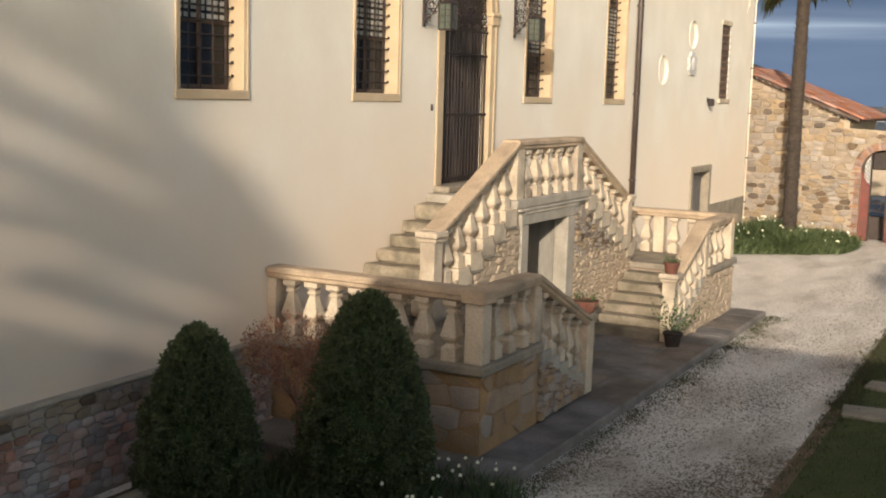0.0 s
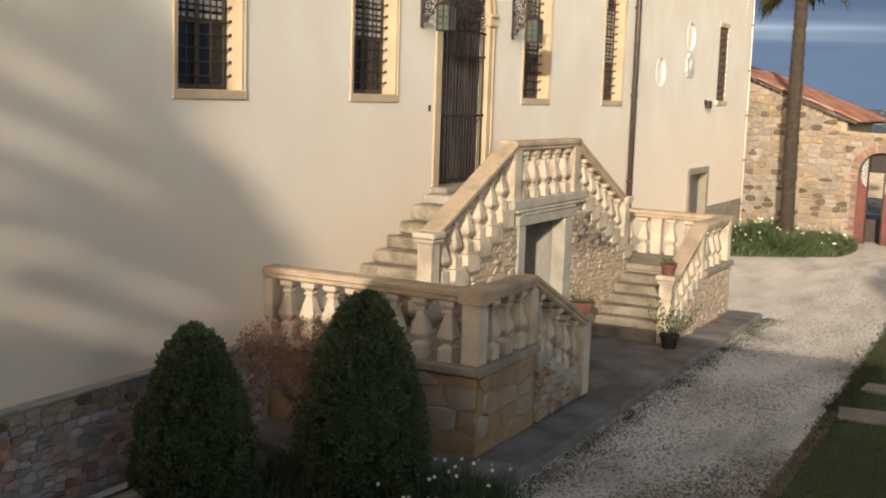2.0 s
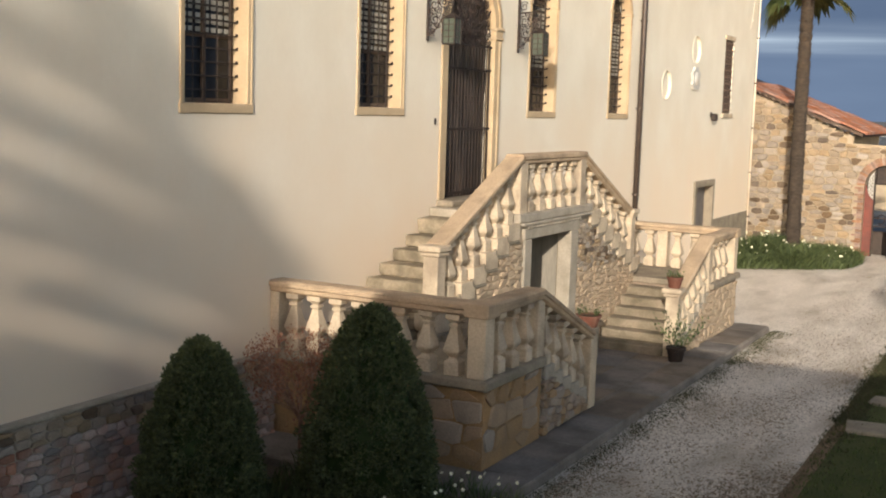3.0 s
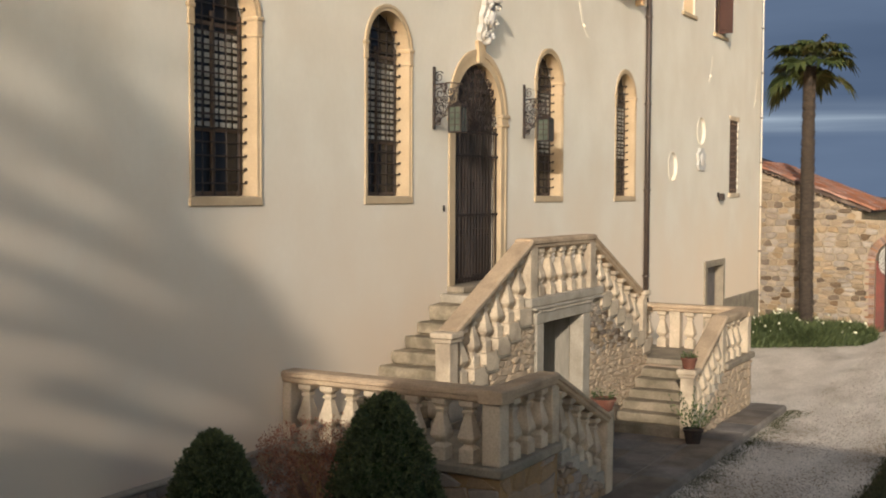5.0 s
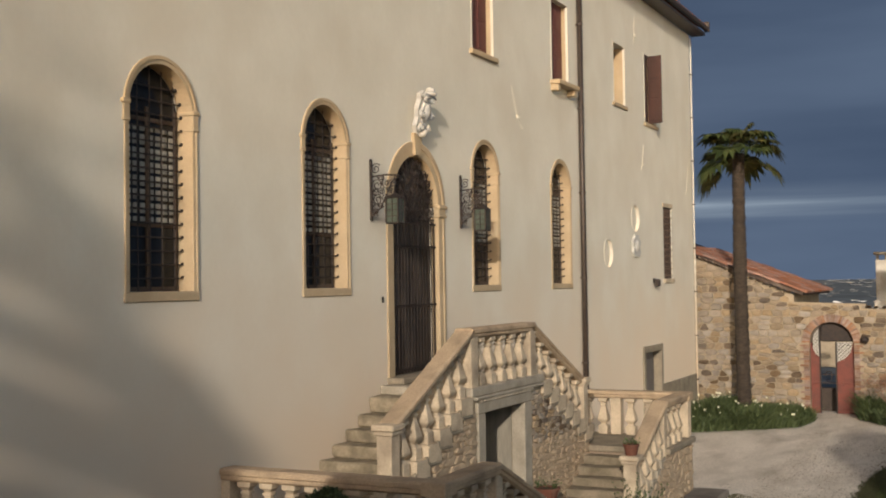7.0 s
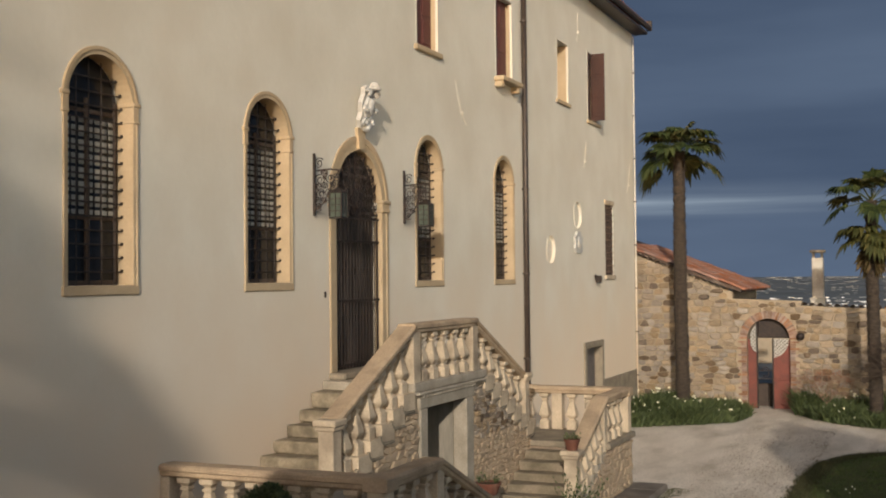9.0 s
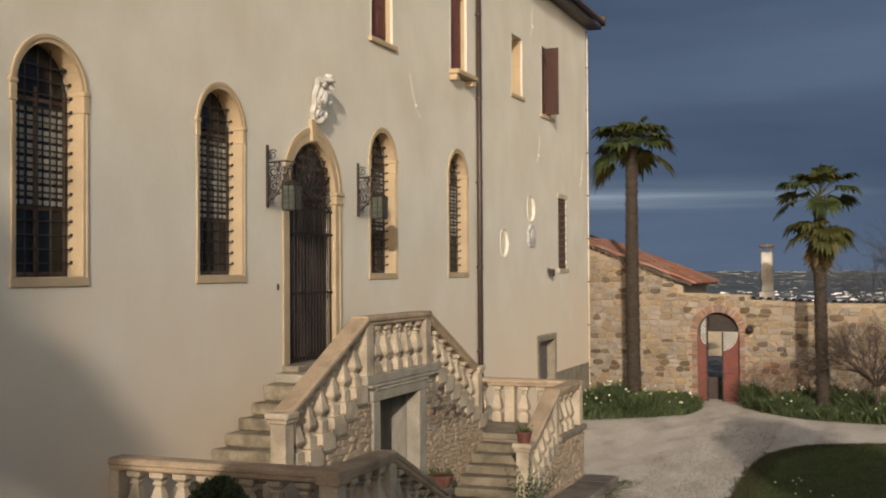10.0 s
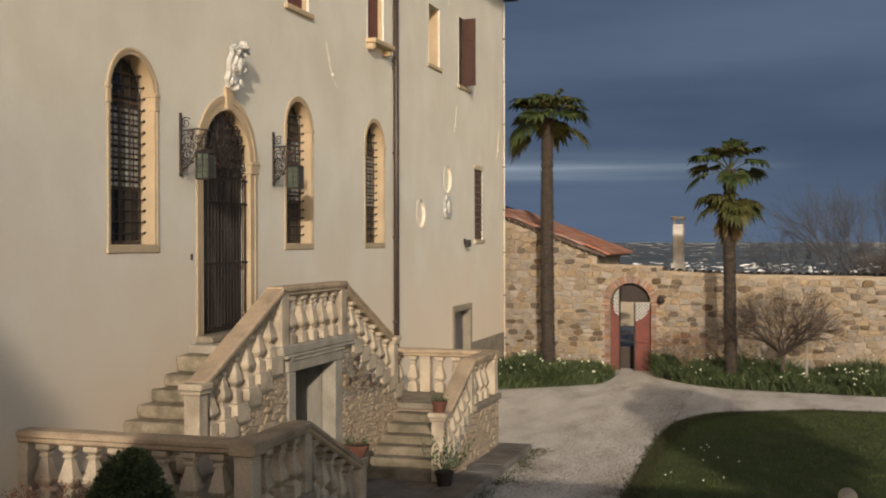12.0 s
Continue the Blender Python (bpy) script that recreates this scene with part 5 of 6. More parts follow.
BED_L = [(32.7, -0.15), (33.0, -1.0), (33.9, -2.2), (34.9, -3.35), (36.2, -3.55), (37.6, -3.35), (38.65, -2.9), (38.65, -0.05), (36.7, -0.05)]
BED_R = [(38.65, -4.85), (37.2, -4.95), (35.6, -6.1), (34.9, -7.2), (34.5, -9.0), (34.25, -11.5), (34.2, -15), (38.65, -15)]
for bed, seed, nm in ((BED_L, 31, "flower bed beside the house corner"), (BED_R, 32, "flower bed along the garden wall")):
    flat("flower_bed", bed, 0.03, EARTH, nm, "flower bed")
    rnd = random.Random(seed)
    spots, blooms = [], []
    x0, x1, y0, y1 = min(p[0] for p in bed), max(p[0] for p in bed), max(min(p[1] for p in bed), -13.5), max(p[1] for p in bed)
    while len(spots) < (2200 if seed == 31 else 3300):
        x, y = rnd.uniform(x0, x1), rnd.uniform(y0, y1)
        if inside(bed, x, y):
            s = 0.62 + 1.5 * max(noise.noise(Vector((x * 0.75, y * 0.75, seed))), -0.15) + 0.4 * (x - x0) / (x1 - x0)
            spots.append((x, y, 0.02, s))
            if rnd.random() < 0.055 and noise.noise(Vector((x * 0.9, y * 0.9, seed + 4))) > 0.04:
                blooms.append((x - 0.05, y, 0.05 + rnd.uniform(0.25, 0.56) * s))
    blades("bed_plants", spots, BEDLEAF, rnd, 0.14, 0.60, 0.05, 9, 0.13, "dense strap-leaved green bulbs in flower", "plants", 1.0)
    flowers("bed_flowers", blooms, rnd, "white and cream narcissus flowers", 0.038)
rnd = random.Random(41)
spots = [(rnd.uniform(8.6, 11.2), rnd.uniform(-4.2, -2.6), 0.0, rnd.uniform(0.6, 1.1)) for k in range(420)]
spots += [(rnd.uniform(8.9, 11.3), rnd.uniform(-2.6, -1.2), 0.0, rnd.uniform(0.5, 1.0)) for k in range(420)]
blades("bed_plants", spots, BEDLEAF, rnd, 0.18, 0.42, 0.02, 7, 0.10, "green bulb leaves below the podium", "plants")
flowers("bed_flowers", [(rnd.uniform(9.0, 11.1), rnd.uniform(-4.1, -3.1), rnd.uniform(0.32, 0.46)) for k in range(30)], rnd, "white narcissus below the podium", 0.026)
flat("flower_bed", [(-2, -0.3), (-2, -3.0), (7.5, -4.4), (10.9, -4.3), (10.9, -0.3)], 0.02, EARTH, "dark planted earth under the shrubs", "flower bed")
bm = bmesh.new()
add_sweep(bm, [(-0.10, -0.05), (-0.10, 0.30), (0.10, 0.33), (0.14, -0.05)], (0.5, -1.05, 0), (8.7, -1.02, 0))
tagged(part("bed_kerb", bm, DARKSTONE), "low grey stone edging of the bed", "edging", kind="structure")
# weeds along the platform, leaves and stones on the drive
spots = []
while len(spots) < 2600:
    x = rnd.uniform(11.0, 23.8)
    y = -3.84 - abs(rnd.gauss(0, 0.20))
    if noise.noise(Vector((x * 1.3, y * 2.0, 3))) > rnd.uniform(-0.7, 0.3):
        spots.append((x, y, 0.0, rnd.uniform(0.4, 1.0)))
spots += [(rnd.uniform(22, 25), rnd.uniform(-4.6, -3.4), 0.0, 0.5) for k in range(80)]
spots += [(x, rnd.gauss(-5.0, 0.14), 0.0, 0.4) for x in [rnd.uniform(13, 33) for k in range(110)]]
blades("weeds", spots, WEEDLEAF, rnd, 0.010, 0.040, 0.014, 6, 0.09, "low weeds along the edge of the platform", "weeds")
vs, fs = [], []
# leaf litter, crowded on the near drive also to darken the shaded gravel
for k in range(27000):
    x, y = 11 + 23 * rnd.random() ** 2.3, -6.35 + 2.4 * rnd.random() ** 1.5
    if noise.noise(Vector((x * 0.5, y * 1.4, 8.0))) < rnd.uniform(-0.5, 0.35):
        continue
    d = random_unit(rnd)
    d.z *= 0.2
    add_leaf(vs, fs, Vector((x, y, 0.015)), d.normalized(), d.cross(Vector((0, 0, 1))).normalized(), rnd.uniform(0.025, 0.07), 0.026)
tagged(from_lists("dead_leaves", vs, fs, DEADLEAF), "brown dead leaves scattered on the gravel", "leaves", kind="stuff")
vs, fs = [], []
for k in range(9000):
    x, y = 10.5 + 26 * rnd.random() ** 1.7, rnd.uniform(-6.3, -3.85)
    r = rnd.uniform(0.006, 0.016)
    o = len(vs)
    vs += [Vector((x - r, y, 0.003)), Vector((x, y - r, 0.003)), Vector((x + r, y, 0.003)), Vector((x, y + r, 0.003)), Vector((x, y, 0.003 + r))]
    fs += [(o, o + 1, o + 4), (o + 1, o + 2, o + 4), (o + 2, o + 3, o + 4), (o + 3, o, o + 4)]
tagged(from_lists("gravel_stones", vs, fs, PEBBLE), "loose pale gravel stones", "gravel", kind="stuff")


# ---- palms ----
def fan_palm(x, y, height, radius, crown, seed, tiers, label):
    p = empty("palm_tree", x, y, 0)
    tagged(p, label, "palm tree", "palms by the garden wall")
    rnd = random.Random(seed)
    bm = bmesh.new()
    pts, rad = [], []
    n = 60
    for i in range(n + 1):
        f = i / n
        pts.append((0.06 * math.sin(3 * f + seed), 0.05 * math.sin(2 * f), f * height))
        rad.append(radius * (1.0 - 0.16 * f) * (1 + 0.10 * (i % 2)) * (1 + 0.06 * rnd.uniform(-1, 1)))
    add_tube(bm, pts, rad, 14)
    part("trunk", bm, PALMBARK, p)
    vs, fs = [], []
    for k in range(900):
        f = rnd.random()
        a = rnd.uniform(0, 2 * math.pi)
        c = Vector((math.cos(a), math.sin(a), 0))
        b = Vector(pts[int(f * n)]) + c * radius * (0.97 - 0.16 * f)
        add_leaf(vs, fs, b, (c * 0.5 + Vector((0, 0, rnd.choice((-1, 1))))).normalized(), c.cross(Vector((0, 0, 1))), rnd.uniform(0.08, 0.16), 0.05)
    from_lists("trunk_fibre", vs, fs, PALMBARK, p)
    top = Vector(pts[-1])

    def frond(base, az, el, stalk, size, mat):
        d = Vector((math.cos(az) * math.cos(el), math.sin(az) * math.cos(el), math.sin(el)))
        bm = bmesh.new()
        e = base + d * stalk + Vector((0, 0, -0.12 * stalk * stalk))
        add_tube(bm, [base, base + d * stalk * 0.5, e], [0.022, 0.016, 0.012], 4)
        d = (d + Vector((0, 0, -0.55))).normalized()
        side = d.cross(Vector((0, 0, 1))).normalized()
        nrm = side.cross(d).normalized()
        blades_n = 19
        flop = rnd.uniform(0.15, 0.4)
        for k in range(blades_n):
            a = math.radians(-115 + 230 * k / (blades_n - 1) + rnd.uniform(-3, 3))
            w = d * math.cos(a) + side * math.sin(a)
            w = (w + nrm * 0.15 * abs(math.sin(a))).normalized()
            l = size * rnd.uniform(0.88, 1.05) * (0.80 + 0.20 * math.cos(a))
            across = nrm.cross(w).normalized() * size * 0.12
            m1 = e + w * l * 0.62
            tip = e + w * l * 0.97 + Vector((0, 0, -1)) * l * (flop + rnd.uniform(-0.05, 0.2))
            v = [bm.verts.new(q) for q in (e, m1 + across + nrm * 0.012, m1 - across + nrm * 0.012, tip, m1 - nrm * 0.02)]
            bm.faces.new((v[0], v[4], v[1]))
            bm.faces.new((v[0], v[2], v[4]))
            bm.faces.new((v[1], v[4], v[3]))
            bm.faces.new((v[4], v[2], v[3]))
        part("frond", bm, mat, p)

    for count, el, spread, stalk, size, drop in tiers:
        start = rnd.uniform(0, 6)
        for k in range(count):
            mat = DRYLEAF if drop > 1.25 else SUNLEAF if drop > 0.7 else rnd.choice((PALMLEAF, PALMLEAF, SUNLEAF)) if el > 0 else rnd.choice((PALMLEAF, SUNLEAF))
            frond(top + Vector((0, 0, -drop + rnd.uniform(-0.06, 0.06))), start + k * 2 * math.pi / count + rnd.uniform(-0.5, 0.5), math.radians(el + rnd.uniform(-spread, spread)), crown * stalk * rnd.uniform(0.85, 1.1), crown * size * rnd.uniform(0.9, 1.1), mat)
    return p


fan_palm(37.2, -1.40, 8.45, 0.215, 1.6, 4, ((5, 60, 14, 0.42, 0.38, 0.0), (8, 38, 12, 0.62, 0.46, 0.02), (5, 12, 16, 0.60, 0.52, 0.06), (4, -14, 12, 0.58, 0.52, 0.10)), "tall fan palm with a fibrous trunk in the flower bed")
fan_palm(36.5, -7.28, 6.60, 0.19, 1.5, 9, ((5, 64, 14, 0.46, 0.42, 0.0), (7, 38, 14, 0.58, 0.46, 0.02), (4, 6, 14, 0.62, 0.50, 0.06), (6, 16, 18, 0.36, 0.46, 1.02), (4, -12, 14, 0.34, 0.46, 1.12), (8, -78, 6, 0.20, 0.40, 1.32)), "fan palm with two tiers of fronds by the wall")

# ---- bare trees by the wall and beyond ----
bare_shrub("bare_tree", 36.0, -8.83, 17, 0.95, "small pollarded bare tree with a dense dome of twigs", 20, 0.70, 6, 0.50, 0.04, DARKTWIG, 0, "tree", 0.032, 1.25)
bare_shrub("garden_shrub", 37.6, -5.75, 29, 0.35, "small russet shrub in the bed by the gateway", 8, 0.42, 4, 0.6, 0.10, TWIG, 4, lean=0.8, radius=0.014)
stake = empty("garden_stake", 36.0, -9.5, 0)
bm = bmesh.new()
add_tube(bm, [(0, 0, 0), (0, 0, 2.1)], 0.035, 8)
part("pole", bm, OLDDOOR, stake)
tagged(stake, "pale wooden stake in the flower bed", "stake")
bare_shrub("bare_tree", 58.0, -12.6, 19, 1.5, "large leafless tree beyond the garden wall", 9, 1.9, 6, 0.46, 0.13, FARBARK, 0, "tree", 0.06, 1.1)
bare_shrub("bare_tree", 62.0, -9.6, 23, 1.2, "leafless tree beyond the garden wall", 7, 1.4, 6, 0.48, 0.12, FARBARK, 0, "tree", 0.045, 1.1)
bare_shrub("garden_shrub", 50.0, -13.6, 37, 1.0, "brown leafless thicket beyond the garden wall", 16, 1.15, 5, 0.5, 0.08, DARKTWIG, 0, "shrub", 0.03, 1.0)

# ---- pots ----
def flower_pot(x, y, z, r, h, mat, label, plant, seed):
    p = empty("flower_pot", x, y, z)
    tagged(p, label, "flower pot")
    bm = bmesh.new()
    add_lathe(bm, [(r * 0.68, 0), (r * 0.72, 0.02), (r * 0.93, h * 0.78), (r * 1.03, h * 0.8), (r * 1.05, h), (r * 0.93, h), (r * 0.9, h * 0.88)], 18)
    body = part("pot", bm, mat, p)
    bm = bmesh.new()
    add_lathe(bm, [(r * 0.9, h * 0.84), (r * 0.5, h * 0.9)], 14)
    part("soil", bm, EARTH, body)
    rnd = random.Random(seed)
    vs, fs = [], []
    for k in range(plant[0]):
        a, q = rnd.uniform(0, 2 * math.pi), rnd.random() ** 0.5
        c = Vector((r * 0.7 * q * math.cos(a), r * 0.7 * q * math.sin(a), h * 0.88))
        d = (Vector((math.cos(a) * plant[3], math.sin(a) * plant[3], 1)) + random_unit(rnd) * 0.35).normalized()
        l = rnd.uniform(0.4, 1) * plant[1]
        for m in range(plant[2]):
            f = (m + 1) / plant[2]
            g = (d + random_unit(rnd) * 0.8).normalized()
            add_leaf(vs, fs, c + d * l * f, g, g.cross(random_unit(rnd)).normalized(), 0.09 * plant[1] ** 0.4, 0.035)
    from_lists("foliage", vs, fs, BEDLEAF, p)
    return p


flower_pot(CX + 2.05, FRONT + 0.12, 1.36, 0.14, 0.2, TERRACOTTA, "small terracotta pot on the stair post", (26, 0.14, 3, 0.6), 1)
ped = part("stone_pedestal", box(18.25, 18.55, -2.02, -1.72, 0.12, 0.70, 0.015), DARKSTONE)
tagged(ped, "grey stone pedestal under a flower bowl", "pedestal")
flower_pot(18.40, -1.87, 0.70, 0.22, 0.21, TERRACOTTA, "wide terracotta bowl by the cellar doorway", (30, 0.18, 3, 0.7), 2)
flower_pot(CX + 1.72, -3.22, 0.12, 0.17, 0.26, IRON, "dark pot with a tall straggly plant by the stair", (30, 0.75, 7, 0.4), 3)

ball = empty("garden_lamp", 20.1, -9.93, -0.14)
tagged(ball, "small white globe on a short post in the lawn", "lamp")
bm = bmesh.new()
bmesh.ops.create_icosphere(bm, subdivisions=3, radius=0.155, matrix=pose(0, 0, 0.29))
part("globe", bm, STONE, ball, smooth=True)
bm = bmesh.new()
add_tube(bm, [(0, 0, 0), (0, 0, 0.18)], 0.05, 8)
part("stem", bm, DARKSTONE, ball)

# ---- gate, brick arch, outbuilding roof, chimney ----
gate = empty("door_4", WX, GATE_Y, 0)
tagged(gate, "rusty red metal garden gate standing ajar", "gate", kind="structure")
RUST = material("rust_red_metal", (0.18, 0.045, 0.03), (0.13, 0.036, 0.026), 0.6, 0.1, scale=3, grain=30, bump=0.1, stain=(0.10, 0.04, 0.03), stain_scale=4)
PALEWALL = material("pale_lattice_paint", (0.55, 0.53, 0.48), (0.45, 0.44, 0.40), 0.8, scale=3, grain=30)


def gx(name, y0, y1, z0, z1, mat, x0=0.16, x1=0.20, bev=0.006):
    return part(name, box(x0, x1, y0, y1, z0, z1, bev), mat, gate)


RING = 0.63


def low_arc(y):
    return 2.30 - math.sqrt(max(RING * RING - y * y, 0))


for a, b in ((-0.68, -0.12), (0.40, 0.68)):
    ys = [a + (b - a) * k / 14 for k in range(15)]
    part("gate_leaf", wall_x([(a, 0.02)] + [(y, low_arc(y)) for y in ys] + [(b, 0.02)], [], 0.16, 0.20), RUST, gate)
    for z in (0.12, 0.95):
        gx("gate_rail", a + 0.01, b - 0.01, z, z + 0.05, RUST, 0.135, 0.16)
    inside_ring = [y for y in ys if abs(y) < RING - 0.01]
    lid = (lambda y: 2.31) if a < 0 else (lambda y: 2.30 + math.sqrt(RING * RING - y * y) * 0.95)
    part("lattice_back", wall_x([(y, low_arc(y)) for y in inside_ring] + [(y, lid(y)) for y in inside_ring[::-1]], [], 0.185, 0.195), PALEWALL, gate)
    bm = bmesh.new()
    for turn in (-1, 1):
        for k in range(-40, 60):
            run = [(a + 0.02 * i, 2.3 + turn * 0.02 * i + 0.12 * k) for i in range(int((b - a) / 0.02))]
            run = [(y, z) for y, z in run if abs(y) < RING - 0.01 and low_arc(y) < z < lid(y)]
            if len(run) > 2:
                add_tube(bm, [(0.178, *run[0]), (0.178, *run[-1])], 0.010, 4)
    part("lattice", bm, IRON, gate)
gx("gate_stile", -0.14, -0.09, 0.02, 2.32, IRON, 0.14, 0.19)
gx("gate_stile", 0.36, 0.41, 0.02, 2.90, IRON, 0.14, 0.19)
# dark block standing in for a dark mass behind the arch
gx("dark_lintel", -0.70, 0.37, 2.33, 3.02, IRON, 0.22, 0.40, 0.03)
for z in (0.98, 1.25):
    gx("gate_rail", -0.10, 0.36, z, z + 0.035, IRON, 0.15, 0.18)
bm = bmesh.new()
add_tube(bm, [(0.17, 0.13 + 0.11 * math.cos(k * 0.5), 1.22 + 0.16 * math.sin(k * 0.5)) for k in range(12)], 0.018, 6)
part("scroll", bm, IRON, gate)
part("low_gate", box(0.9, 0.96, -0.3, 0.6, 0.0, 0.78, 0.01), PIPE, gate)
# added block whose sunlit face gives the pale band through the gateway
far = empty("garden_shed", 60.0, -1.2, 0)
tagged(far, "pale block added beyond the gate in place of sunlit far ground", "shed")
part("wall", box(-1, 1, -2.6, 2.6, 0, 1.9, 0.01), MORTAR, far)
part("roof", box(-1.1, 1.1, -2.7, 2.7, 1.9, 2.0, 0.02), ROOFTILE, far)
lamp2 = empty("wall_lamp", WX, -4.92, 2.42)
tagged(lamp2, "round dark lamp beside the gateway", "lamp")
bm = bmesh.new()
bmesh.ops.create_icosphere(bm, subdivisions=2, radius=0.13, matrix=pose(-0.17, 0, 0))
part("shade", bm, IRON, lamp2, smooth=True)
part("mount", box(-0.12, 0.0, -0.04, 0.04, -0.04, 0.04, 0.01), IRON, lamp2)

# brick arch and jambs
brick_mesh = bpy.data.meshes.new("brick")
bm = box(-0.07, 0.0, -0.03, 0.03, -0.125, 0.125, 0.006)
bm.to_mesh(brick_mesh)
bm.free()
brick_mesh.materials.append(BRICK)


def brick(y, z, turn, sy=1.0, sz=1.0):
    ob = new("brick", brick_mesh)
    into(ob, gw)
    ob.matrix_basis = pose(WX + 0.012, y, z, turn, 0, 0) @ Matrix.Diagonal((1, sy, sz, 1))


for k in range(38):
    a = math.pi * (k + 0.5) / 38
    brick(GATE_Y + 0.80 * math.cos(a), 2.30 + 0.80 * math.sin(a), math.degrees(a) - 90)
for s in (-1, 1):
    for k in range(31):
        brick(GATE_Y + s * (0.775 + 0.06 * (k % 3 == 0)), 0.05 + 0.072 * k, 90, 1.0, 0.70 + 0.45 * (k % 3 == 0))

# outbuilding roof behind the wall
shed_roof = empty("outbuilding_roof", 41.5, -1, 4.5)
tagged(shed_roof, "low outbuilding roof of weathered red clay tiles", "roof")
bm = bmesh.new()
va = [bm.verts.new((38.62, y, z)) for y, z in ((-3.05, 3.94), (3.0, 6.22), (3.0, 6.12), (-3.05, 3.84))]
vb = [bm.verts.new((45.0, v.co.y, v.co.z)) for v in va]
bm.faces.new(va)
bm.faces.new(vb[::-1])
for i in range(4):
    bm.faces.new((va[i], vb[i], vb[(i + 1) % 4], va[(i + 1) % 4]))
bmesh.ops.recalc_face_normals(bm, faces=bm.faces)
into(part("roof_deck", bm, WOOD_DARK), shed_roof)
into(part("gable_wall", box(39.2, 44.6, -2.70, -2.45, 0, 3.9), MORTAR), shed_roof)
tile_mesh = bpy.data.meshes.new("roof_tile")
bm = bmesh.new()
n = 6
ra = [bm.verts.new((0.105 * math.cos(math.pi * k / n), -0.24, 0.085 * math.sin(math.pi * k / n))) for k in range(n + 1)]
rb = [bm.verts.new((0.088 * math.cos(math.pi * k / n), 0.24, 0.07 * math.sin(math.pi * k / n))) for k in range(n + 1)]
rc = [bm.verts.new((0.085 * math.cos(math.pi * k / n), -0.24, 0.065 * math.sin(math.pi * k / n))) for k in range(n + 1)]
for k in range(n):
    bm.faces.new((ra[k], rb[k], rb[k + 1], ra[k + 1]))
    bm.faces.new((ra[k + 1], rc[k + 1], rc[k], ra[k]))
bmesh.ops.recalc_face_normals(bm, faces=bm.faces)
bm.to_mesh(tile_mesh)
bm.free()
tile_mesh.materials.append(ROOFTILE)
rnd = random.Random(51)
deck = math.degrees(math.atan2(6.22 - 3.94, 6.05))
for i in range(29):
    for j in range(10):
        y = -2.95 + 0.42 * j
        ob = new("roof_tile", tile_mesh)
        into(ob, shed_roof)
        ob.matrix_basis = pose(38.66 + 0.215 * i + rnd.uniform(-0.01, 0.01), y, 3.94 + (y + 3.05) * (2.28 / 6.05) + 0.03 + 0.02 * (j % 2), deck + 2, 0, rnd.uniform(-2, 2))
# tile coping on the wall
coping_mesh = tile_mesh.copy()
coping_mesh.name = "coping_tile"
coping_mesh.materials[0] = material("lichened_pale_tile", (0.40, 0.29, 0.20), (0.30, 0.215, 0.15), 0.9, scale=3, grain=30, bump=0.3, stain=(0.16, 0.13, 0.10), stain_scale=2.5, stain_amount=0.6, vary=0.3, sheen=0.2)
for k in range(36):
    y = -5.05 - 0.25 * k
    ob = new("coping_tile", coping_mesh)
    into(ob, gw)
    z = 3.40 - 0.05 * (-5.0 - y) if y > -7 else 3.30 - 0.011 * (-7.0 - y)
    ob.matrix_basis = pose(WX + 0.12, y, z, 10, 0, 90 + rnd.uniform(-5, 5))
for k in range(14):
    y = 0.35 - 0.222 * k
    ob = new("coping_tile", coping_mesh)
    into(ob, gw)
    ob.matrix_basis = pose(WX - 0.02, y, 5.13 - (0.35 - y) * 0.415 , 0, 0, 90)
chim = empty("chimney", 42.0, -5.18, 0)
tagged(chim, "slim whitewashed chimney beyond the wall", "chimney")
part("shaft", box(-0.19, 0.19, -0.19, 0.19, 3.6, 4.98, 0.02), LIMEWASH, chim)
for sx in (-0.17, 0.11):
    for sy in (-0.17, 0.11):
        part("leg", box(sx, sx + 0.06, sy, sy + 0.06, 4.98, 5.16), DARKSTONE, chim)
part("cap", box(-0.25, 0.25, -0.25, 0.25, 5.16, 5.26, 0.02), DARKSTONE, chim)
part("base", prism([(-0.27, 0), (-0.27, 3.35), (-0.2, 3.6), (0.2, 3.6), (0.27, 3.35), (0.27, 0)], -0.25, 0.25), LIMEWASH, chim)

# ---- far town on the plain ----
rnd = random.Random(61)
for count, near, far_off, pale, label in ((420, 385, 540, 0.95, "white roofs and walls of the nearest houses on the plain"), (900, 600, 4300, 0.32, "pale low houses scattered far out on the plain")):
    vs, fs = [], []
    for k in range(count):
        d = near + (far_off - near) * rnd.random() ** 1.9
        a = rnd.uniform(-0.42, 0.16)
        x, y = d * math.cos(a), -9 + d * math.sin(a)
        w, l, h = rnd.uniform(0.001, 0.0065) * d, rnd.uniform(2, 5), rnd.uniform(0.00012, 0.00042) * d * (1.7 if near < 500 else 1.0)
        o = len(vs)
        vs += [(x + i * l, y + j * w, -6 + m * h) for m in (0, 1) for i, j in ((0, 0), (1, 0), (1, 1), (0, 1))]
        fs += [tuple(o + i for i in f) for f in ((4, 5, 6, 7), (0, 1, 5, 4), (1, 2, 6, 5), (2, 3, 7, 6), (3, 0, 4, 7))]
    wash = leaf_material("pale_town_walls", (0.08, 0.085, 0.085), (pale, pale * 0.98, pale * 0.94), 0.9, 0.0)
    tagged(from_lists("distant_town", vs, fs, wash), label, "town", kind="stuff")

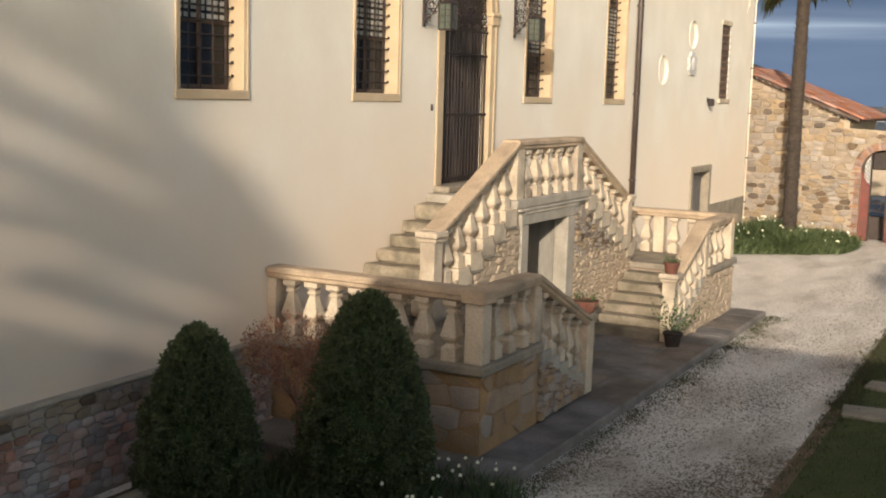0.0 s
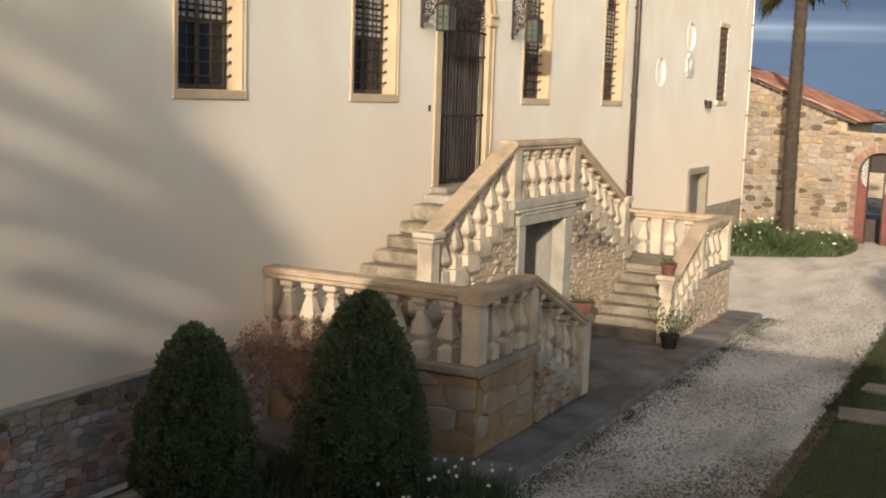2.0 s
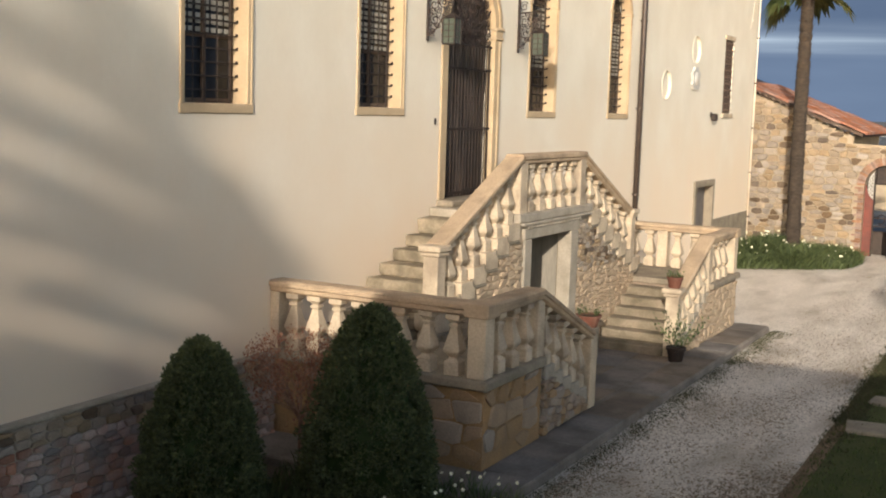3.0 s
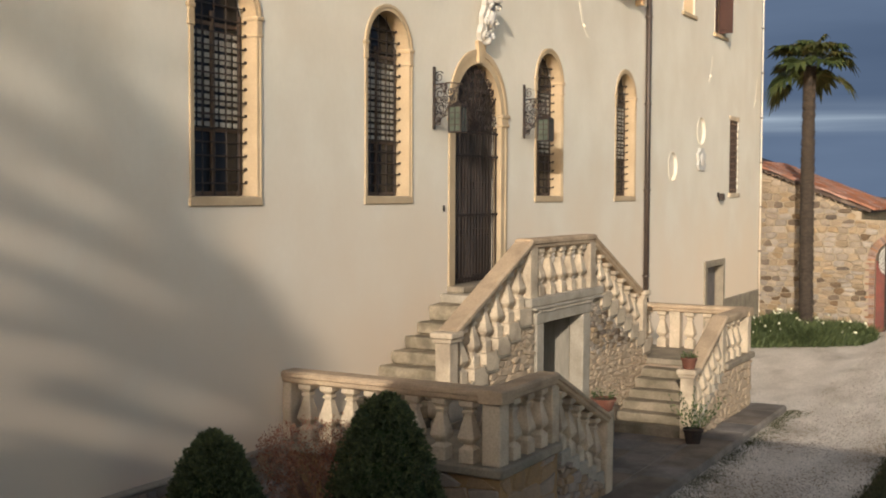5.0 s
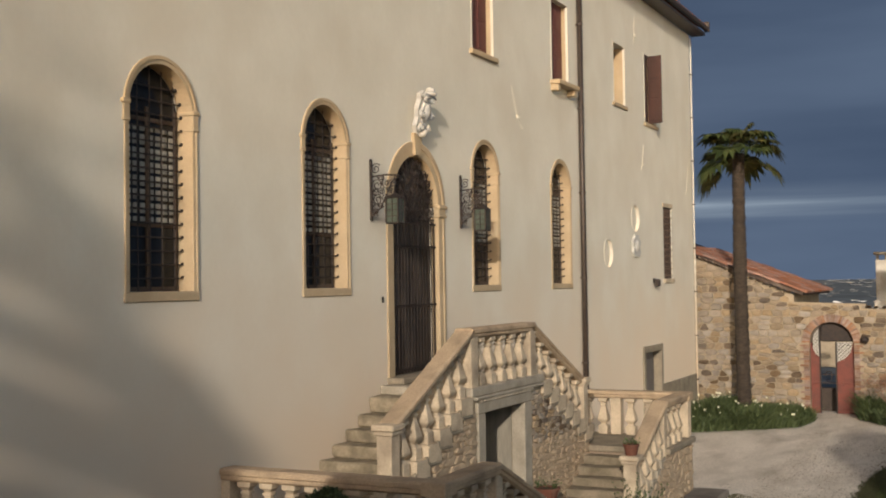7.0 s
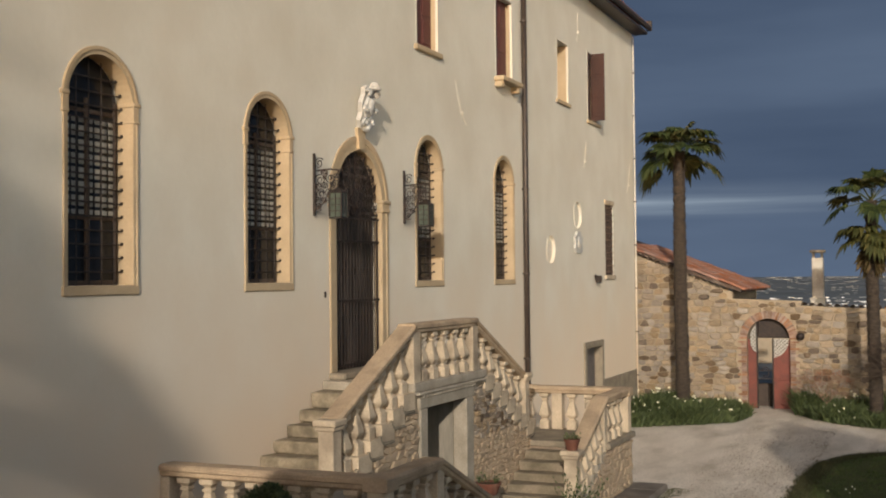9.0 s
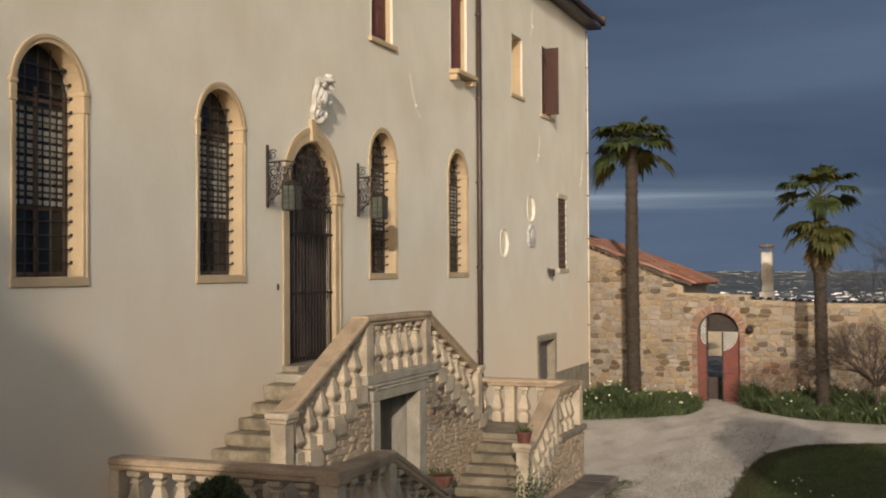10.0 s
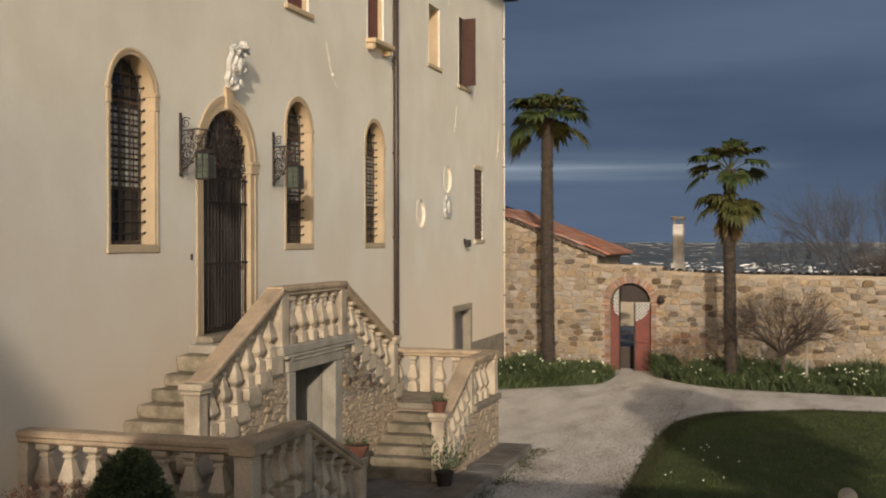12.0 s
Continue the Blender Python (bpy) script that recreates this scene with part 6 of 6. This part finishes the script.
# ---- what stands behind the viewpoint and shades the court ----
annex = empty("annex_building", -6, -14, 0)
tagged(annex, "plain plastered annex facing the villa court", "building")
into(part("wall", wall_x([(-32, 0), (-32, 6.36), (-7.7, 6.36), (-5.76, 5.86), (-5.76, 0)], [], -12, -1.0), PLASTER), annex)
into(part("roof", wall_x([(-32, 6.361), (-32, 6.50), (-7.7, 6.50), (-5.74, 6.0), (-5.74, 5.862), (-7.7, 6.362)], [], -12.2, -0.9), ROOFTILE), annex)
into(part("low_wing", box(-12, -1.0, -5.76, -0.62, 0, 4.48), PLASTER), annex)


def shade_tree(x, y, height, base, radii, clumps, per, seed, label, leaf=0.16, tiers=()):
    t = empty("shade_tree", x, y, 0)
    tagged(t, label, "tree")
    rnd = random.Random(seed)
    bm = bmesh.new()
    add_tube(bm, [(0, 0, 0), (0.1, 0, height * 0.5), (0, 0, height * 0.95)], [0.28, 0.2, 0.06], 8)
    for k in range(12):
        a, z = rnd.uniform(0, 6.28), rnd.uniform(base, height * 0.9)
        add_tube(bm, [(0, 0, z - 0.5), (math.cos(a) * radii[0] * 0.6, math.sin(a) * radii[1] * 0.6, z + 0.4)], [0.07, 0.02], 5)
    part("trunk", bm, BARK, t)
    vs, fs = [], []
    mid, half = (base + height) / 2, (height - base) / 2
    for c in range(clumps):
        u = random_unit(rnd) * rnd.random() ** 0.4
        cen = Vector((u.x * radii[0], u.y * radii[1], mid + u.z * half))
        if tiers:
            # limbs that sweep out and droop, thickest towards their hanging ends
            h, reach, fall, skirt = tiers[c % len(tiers)]
            r = reach * rnd.random() ** 0.45
            across, along = rnd.choice((-1, 1)) * r, rnd.gauss(0, 0.22)
            z = h - fall * (r / reach) ** 2 + rnd.gauss(0, 0.06) - (rnd.uniform(0, skirt) if r > reach - 0.5 else 0) - 0.287 * along
            cen = Vector((0.953 * along - 0.303 * across, 0.303 * along + 0.953 * across, z))
        for k in range(per):
            q = random_unit(rnd) * rnd.random() * (0.165 if tiers else 0.45)
            p = cen + q
            d = random_unit(rnd)
            add_leaf(vs, fs, p, d, d.cross(random_unit(rnd)).normalized(), leaf * rnd.uniform(0.7, 1.4), leaf * 0.6)
    from_lists("crown", vs, fs, TREELEAF, t)
    return t


shade_tree(-29.15, -11.25, 17.8, 12.4, (1.6, 1.6), 1700, 40, 71, "tall dark evergreen with drooping tiered branches behind the annex", 0.14, ((17.3, 1.2, 1.0, 0.3), (16.25, 1.58, 1.2, 0.4), (15.4, 1.78, 0.75, 0.4), (14.7, 1.96, 0.8, 0.5), (14.25, 2.04, 0.6, 0.6), (13.65, 2.08, 0.9, 1.3), (13.0, 2.0, 0.6, 0.6)))
# made-up tree: its thin crown only takes light off the upper left facade
shade_tree(-34.5, -13.0, 21.2, 17.4, (1.3, 1.3), 130, 10, 73, "unseen sparse tree added to dim the upper left of the villa wall", 0.15)
shade_tree(2.0, -15.6, 10.0, 4.9, (1.9, 1.7), 200, 70, 72, "broad evergreen tree beside the lawn")

# ---- rubble facing of the walls, nearest last ----
face_front = lambda y: (lambda u, v: pose(u, y, v))
face_left = lambda x: (lambda u, v: pose(x, -u, v, 0, 0, -90))
rubble(stair, face_left(CX - 5.62), [(0.35, 0.12), (3.15, 0.12), (3.15, 1.09), (0.35, 1.09)], (0.55, 0.30), OCHRE, 1, depth=0.03, joint=0.004, loose=0.16)
rubble(stair, face_front(FRONT), [(CX - 5.62, 0.12), (CX - 3.95, 0.12), (CX - 3.95, 1.09), (CX - 5.62, 1.09)], (0.36, 0.26), OCHRE, 2, depth=0.035, joint=0.004, loose=0.16)
rubble(stair, face_front(FRONT), [(CX - 3.95, 0.12), (CX - 2.3, 0.12), (CX - 2.3, 0.28), (CX - 3.7, 0.92), (CX - 3.95, 0.96)], (0.22, 0.13), OCHRE, 3, depth=0.06, joint=0.002, loose=0.3)
rubble(stair, face_front(FRONT), [(CX + 2.35, 0.12), (CX + 5.84, 0.12), (CX + 5.84, 1.09), (CX + 3.8, 1.06), (CX + 2.35, 0.40)], (0.22, 0.14), RUBBLE_PALE, 4, depth=0.04, joint=0.001, loose=0.35)
rubble(stair, face_front(INNER), [(CX - 4.0, 0.12), (CX - 4.0, 1.25), (CX - 1.5, 2.45), (CX - 1.29, 2.5), (CX - 1.29, 0.12)], (0.21, 0.12), RUBBLE_PALE, 5, depth=0.045, joint=0.001, loose=0.35)
rubble(stair, face_front(INNER), [(CX + 0.93, 0.12), (CX + 0.93, 2.55), (CX + 1.45, 2.5), (CX + 4.0, 1.25), (CX + 4.0, 0.12)], (0.18, 0.105), RUBBLE_PALE, 6, depth=0.05, joint=0.001, loose=0.35)
base_wall = empty("base_wall", 5, -0.35, 0)
tagged(base_wall, "low grey and red rubble base wall with coping", "wall")
into(part("core", box(-14, CX - 5.66, -0.12, -0.003, 0, 1.15), GREYSTONE), base_wall)
into(part("coping", box(-14, CX - 5.66, -0.15, -0.002, 1.15, 1.19, 0.012), GREYSTONE), base_wall)
rubble(base_wall, face_front(-0.12), [(5.6, 0.02), (11.8, 0.02), (11.8, 1.14), (5.6, 1.14)], (0.19, 0.115), RUBBLE_GREY, 7, depth=0.03, joint=0.004)
wall_face = lambda u, v: pose(WX, -u, v, 0, 0, -90)
rubble(gw, wall_face, [(-0.6, 0.05), (-0.6, 5.0), (0.2, 4.90), (2.70, 3.84), (2.78, 3.58), (4.95, 3.50), (4.98, 3.36), (7.0, 3.26), (13.5, 3.17), (13.5, 0.05)], (0.33, 0.21), RUBBLE, 8, holes=[[(-y, z) for y, z in arch_outline(GATE_Y, 0.93, -0.1, 2.30, 16)]], depth=0.06, joint=0.016, keep=lambda u, v: abs(u - 5))
# court paving slabs
rnd = random.Random(81)
slab_mesh = bpy.data.meshes.new("paving_slab")
bm = box(-0.5, 0.5, -0.5, 0.5, -0.012, 0.012, 0.006)
bm.to_mesh(slab_mesh)
bm.free()
slab_mesh.materials.append(PAVING)
court = bpy.data.objects["pavement"]
for i in range(16):
    for j in range(3):
        x0 = 11.1 + 0.78 * i
        if j < 2 and not CX - 1.85 < x0 + 0.39 < CX + 1.85:
            continue
        y0 = (-2.2, -2.8, -3.44)[j] if j < 2 else -3.50
        ob = new("paving_slab", slab_mesh)
        ob.parent = court
        ob.matrix_basis = pose(x0 + 0.39, y0 if j < 2 else -3.50, 0.122 + rnd.uniform(-0.002, 0.003)) @ Matrix.Diagonal((0.765, 0.585 if j < 2 else 0.60, 1, 1))
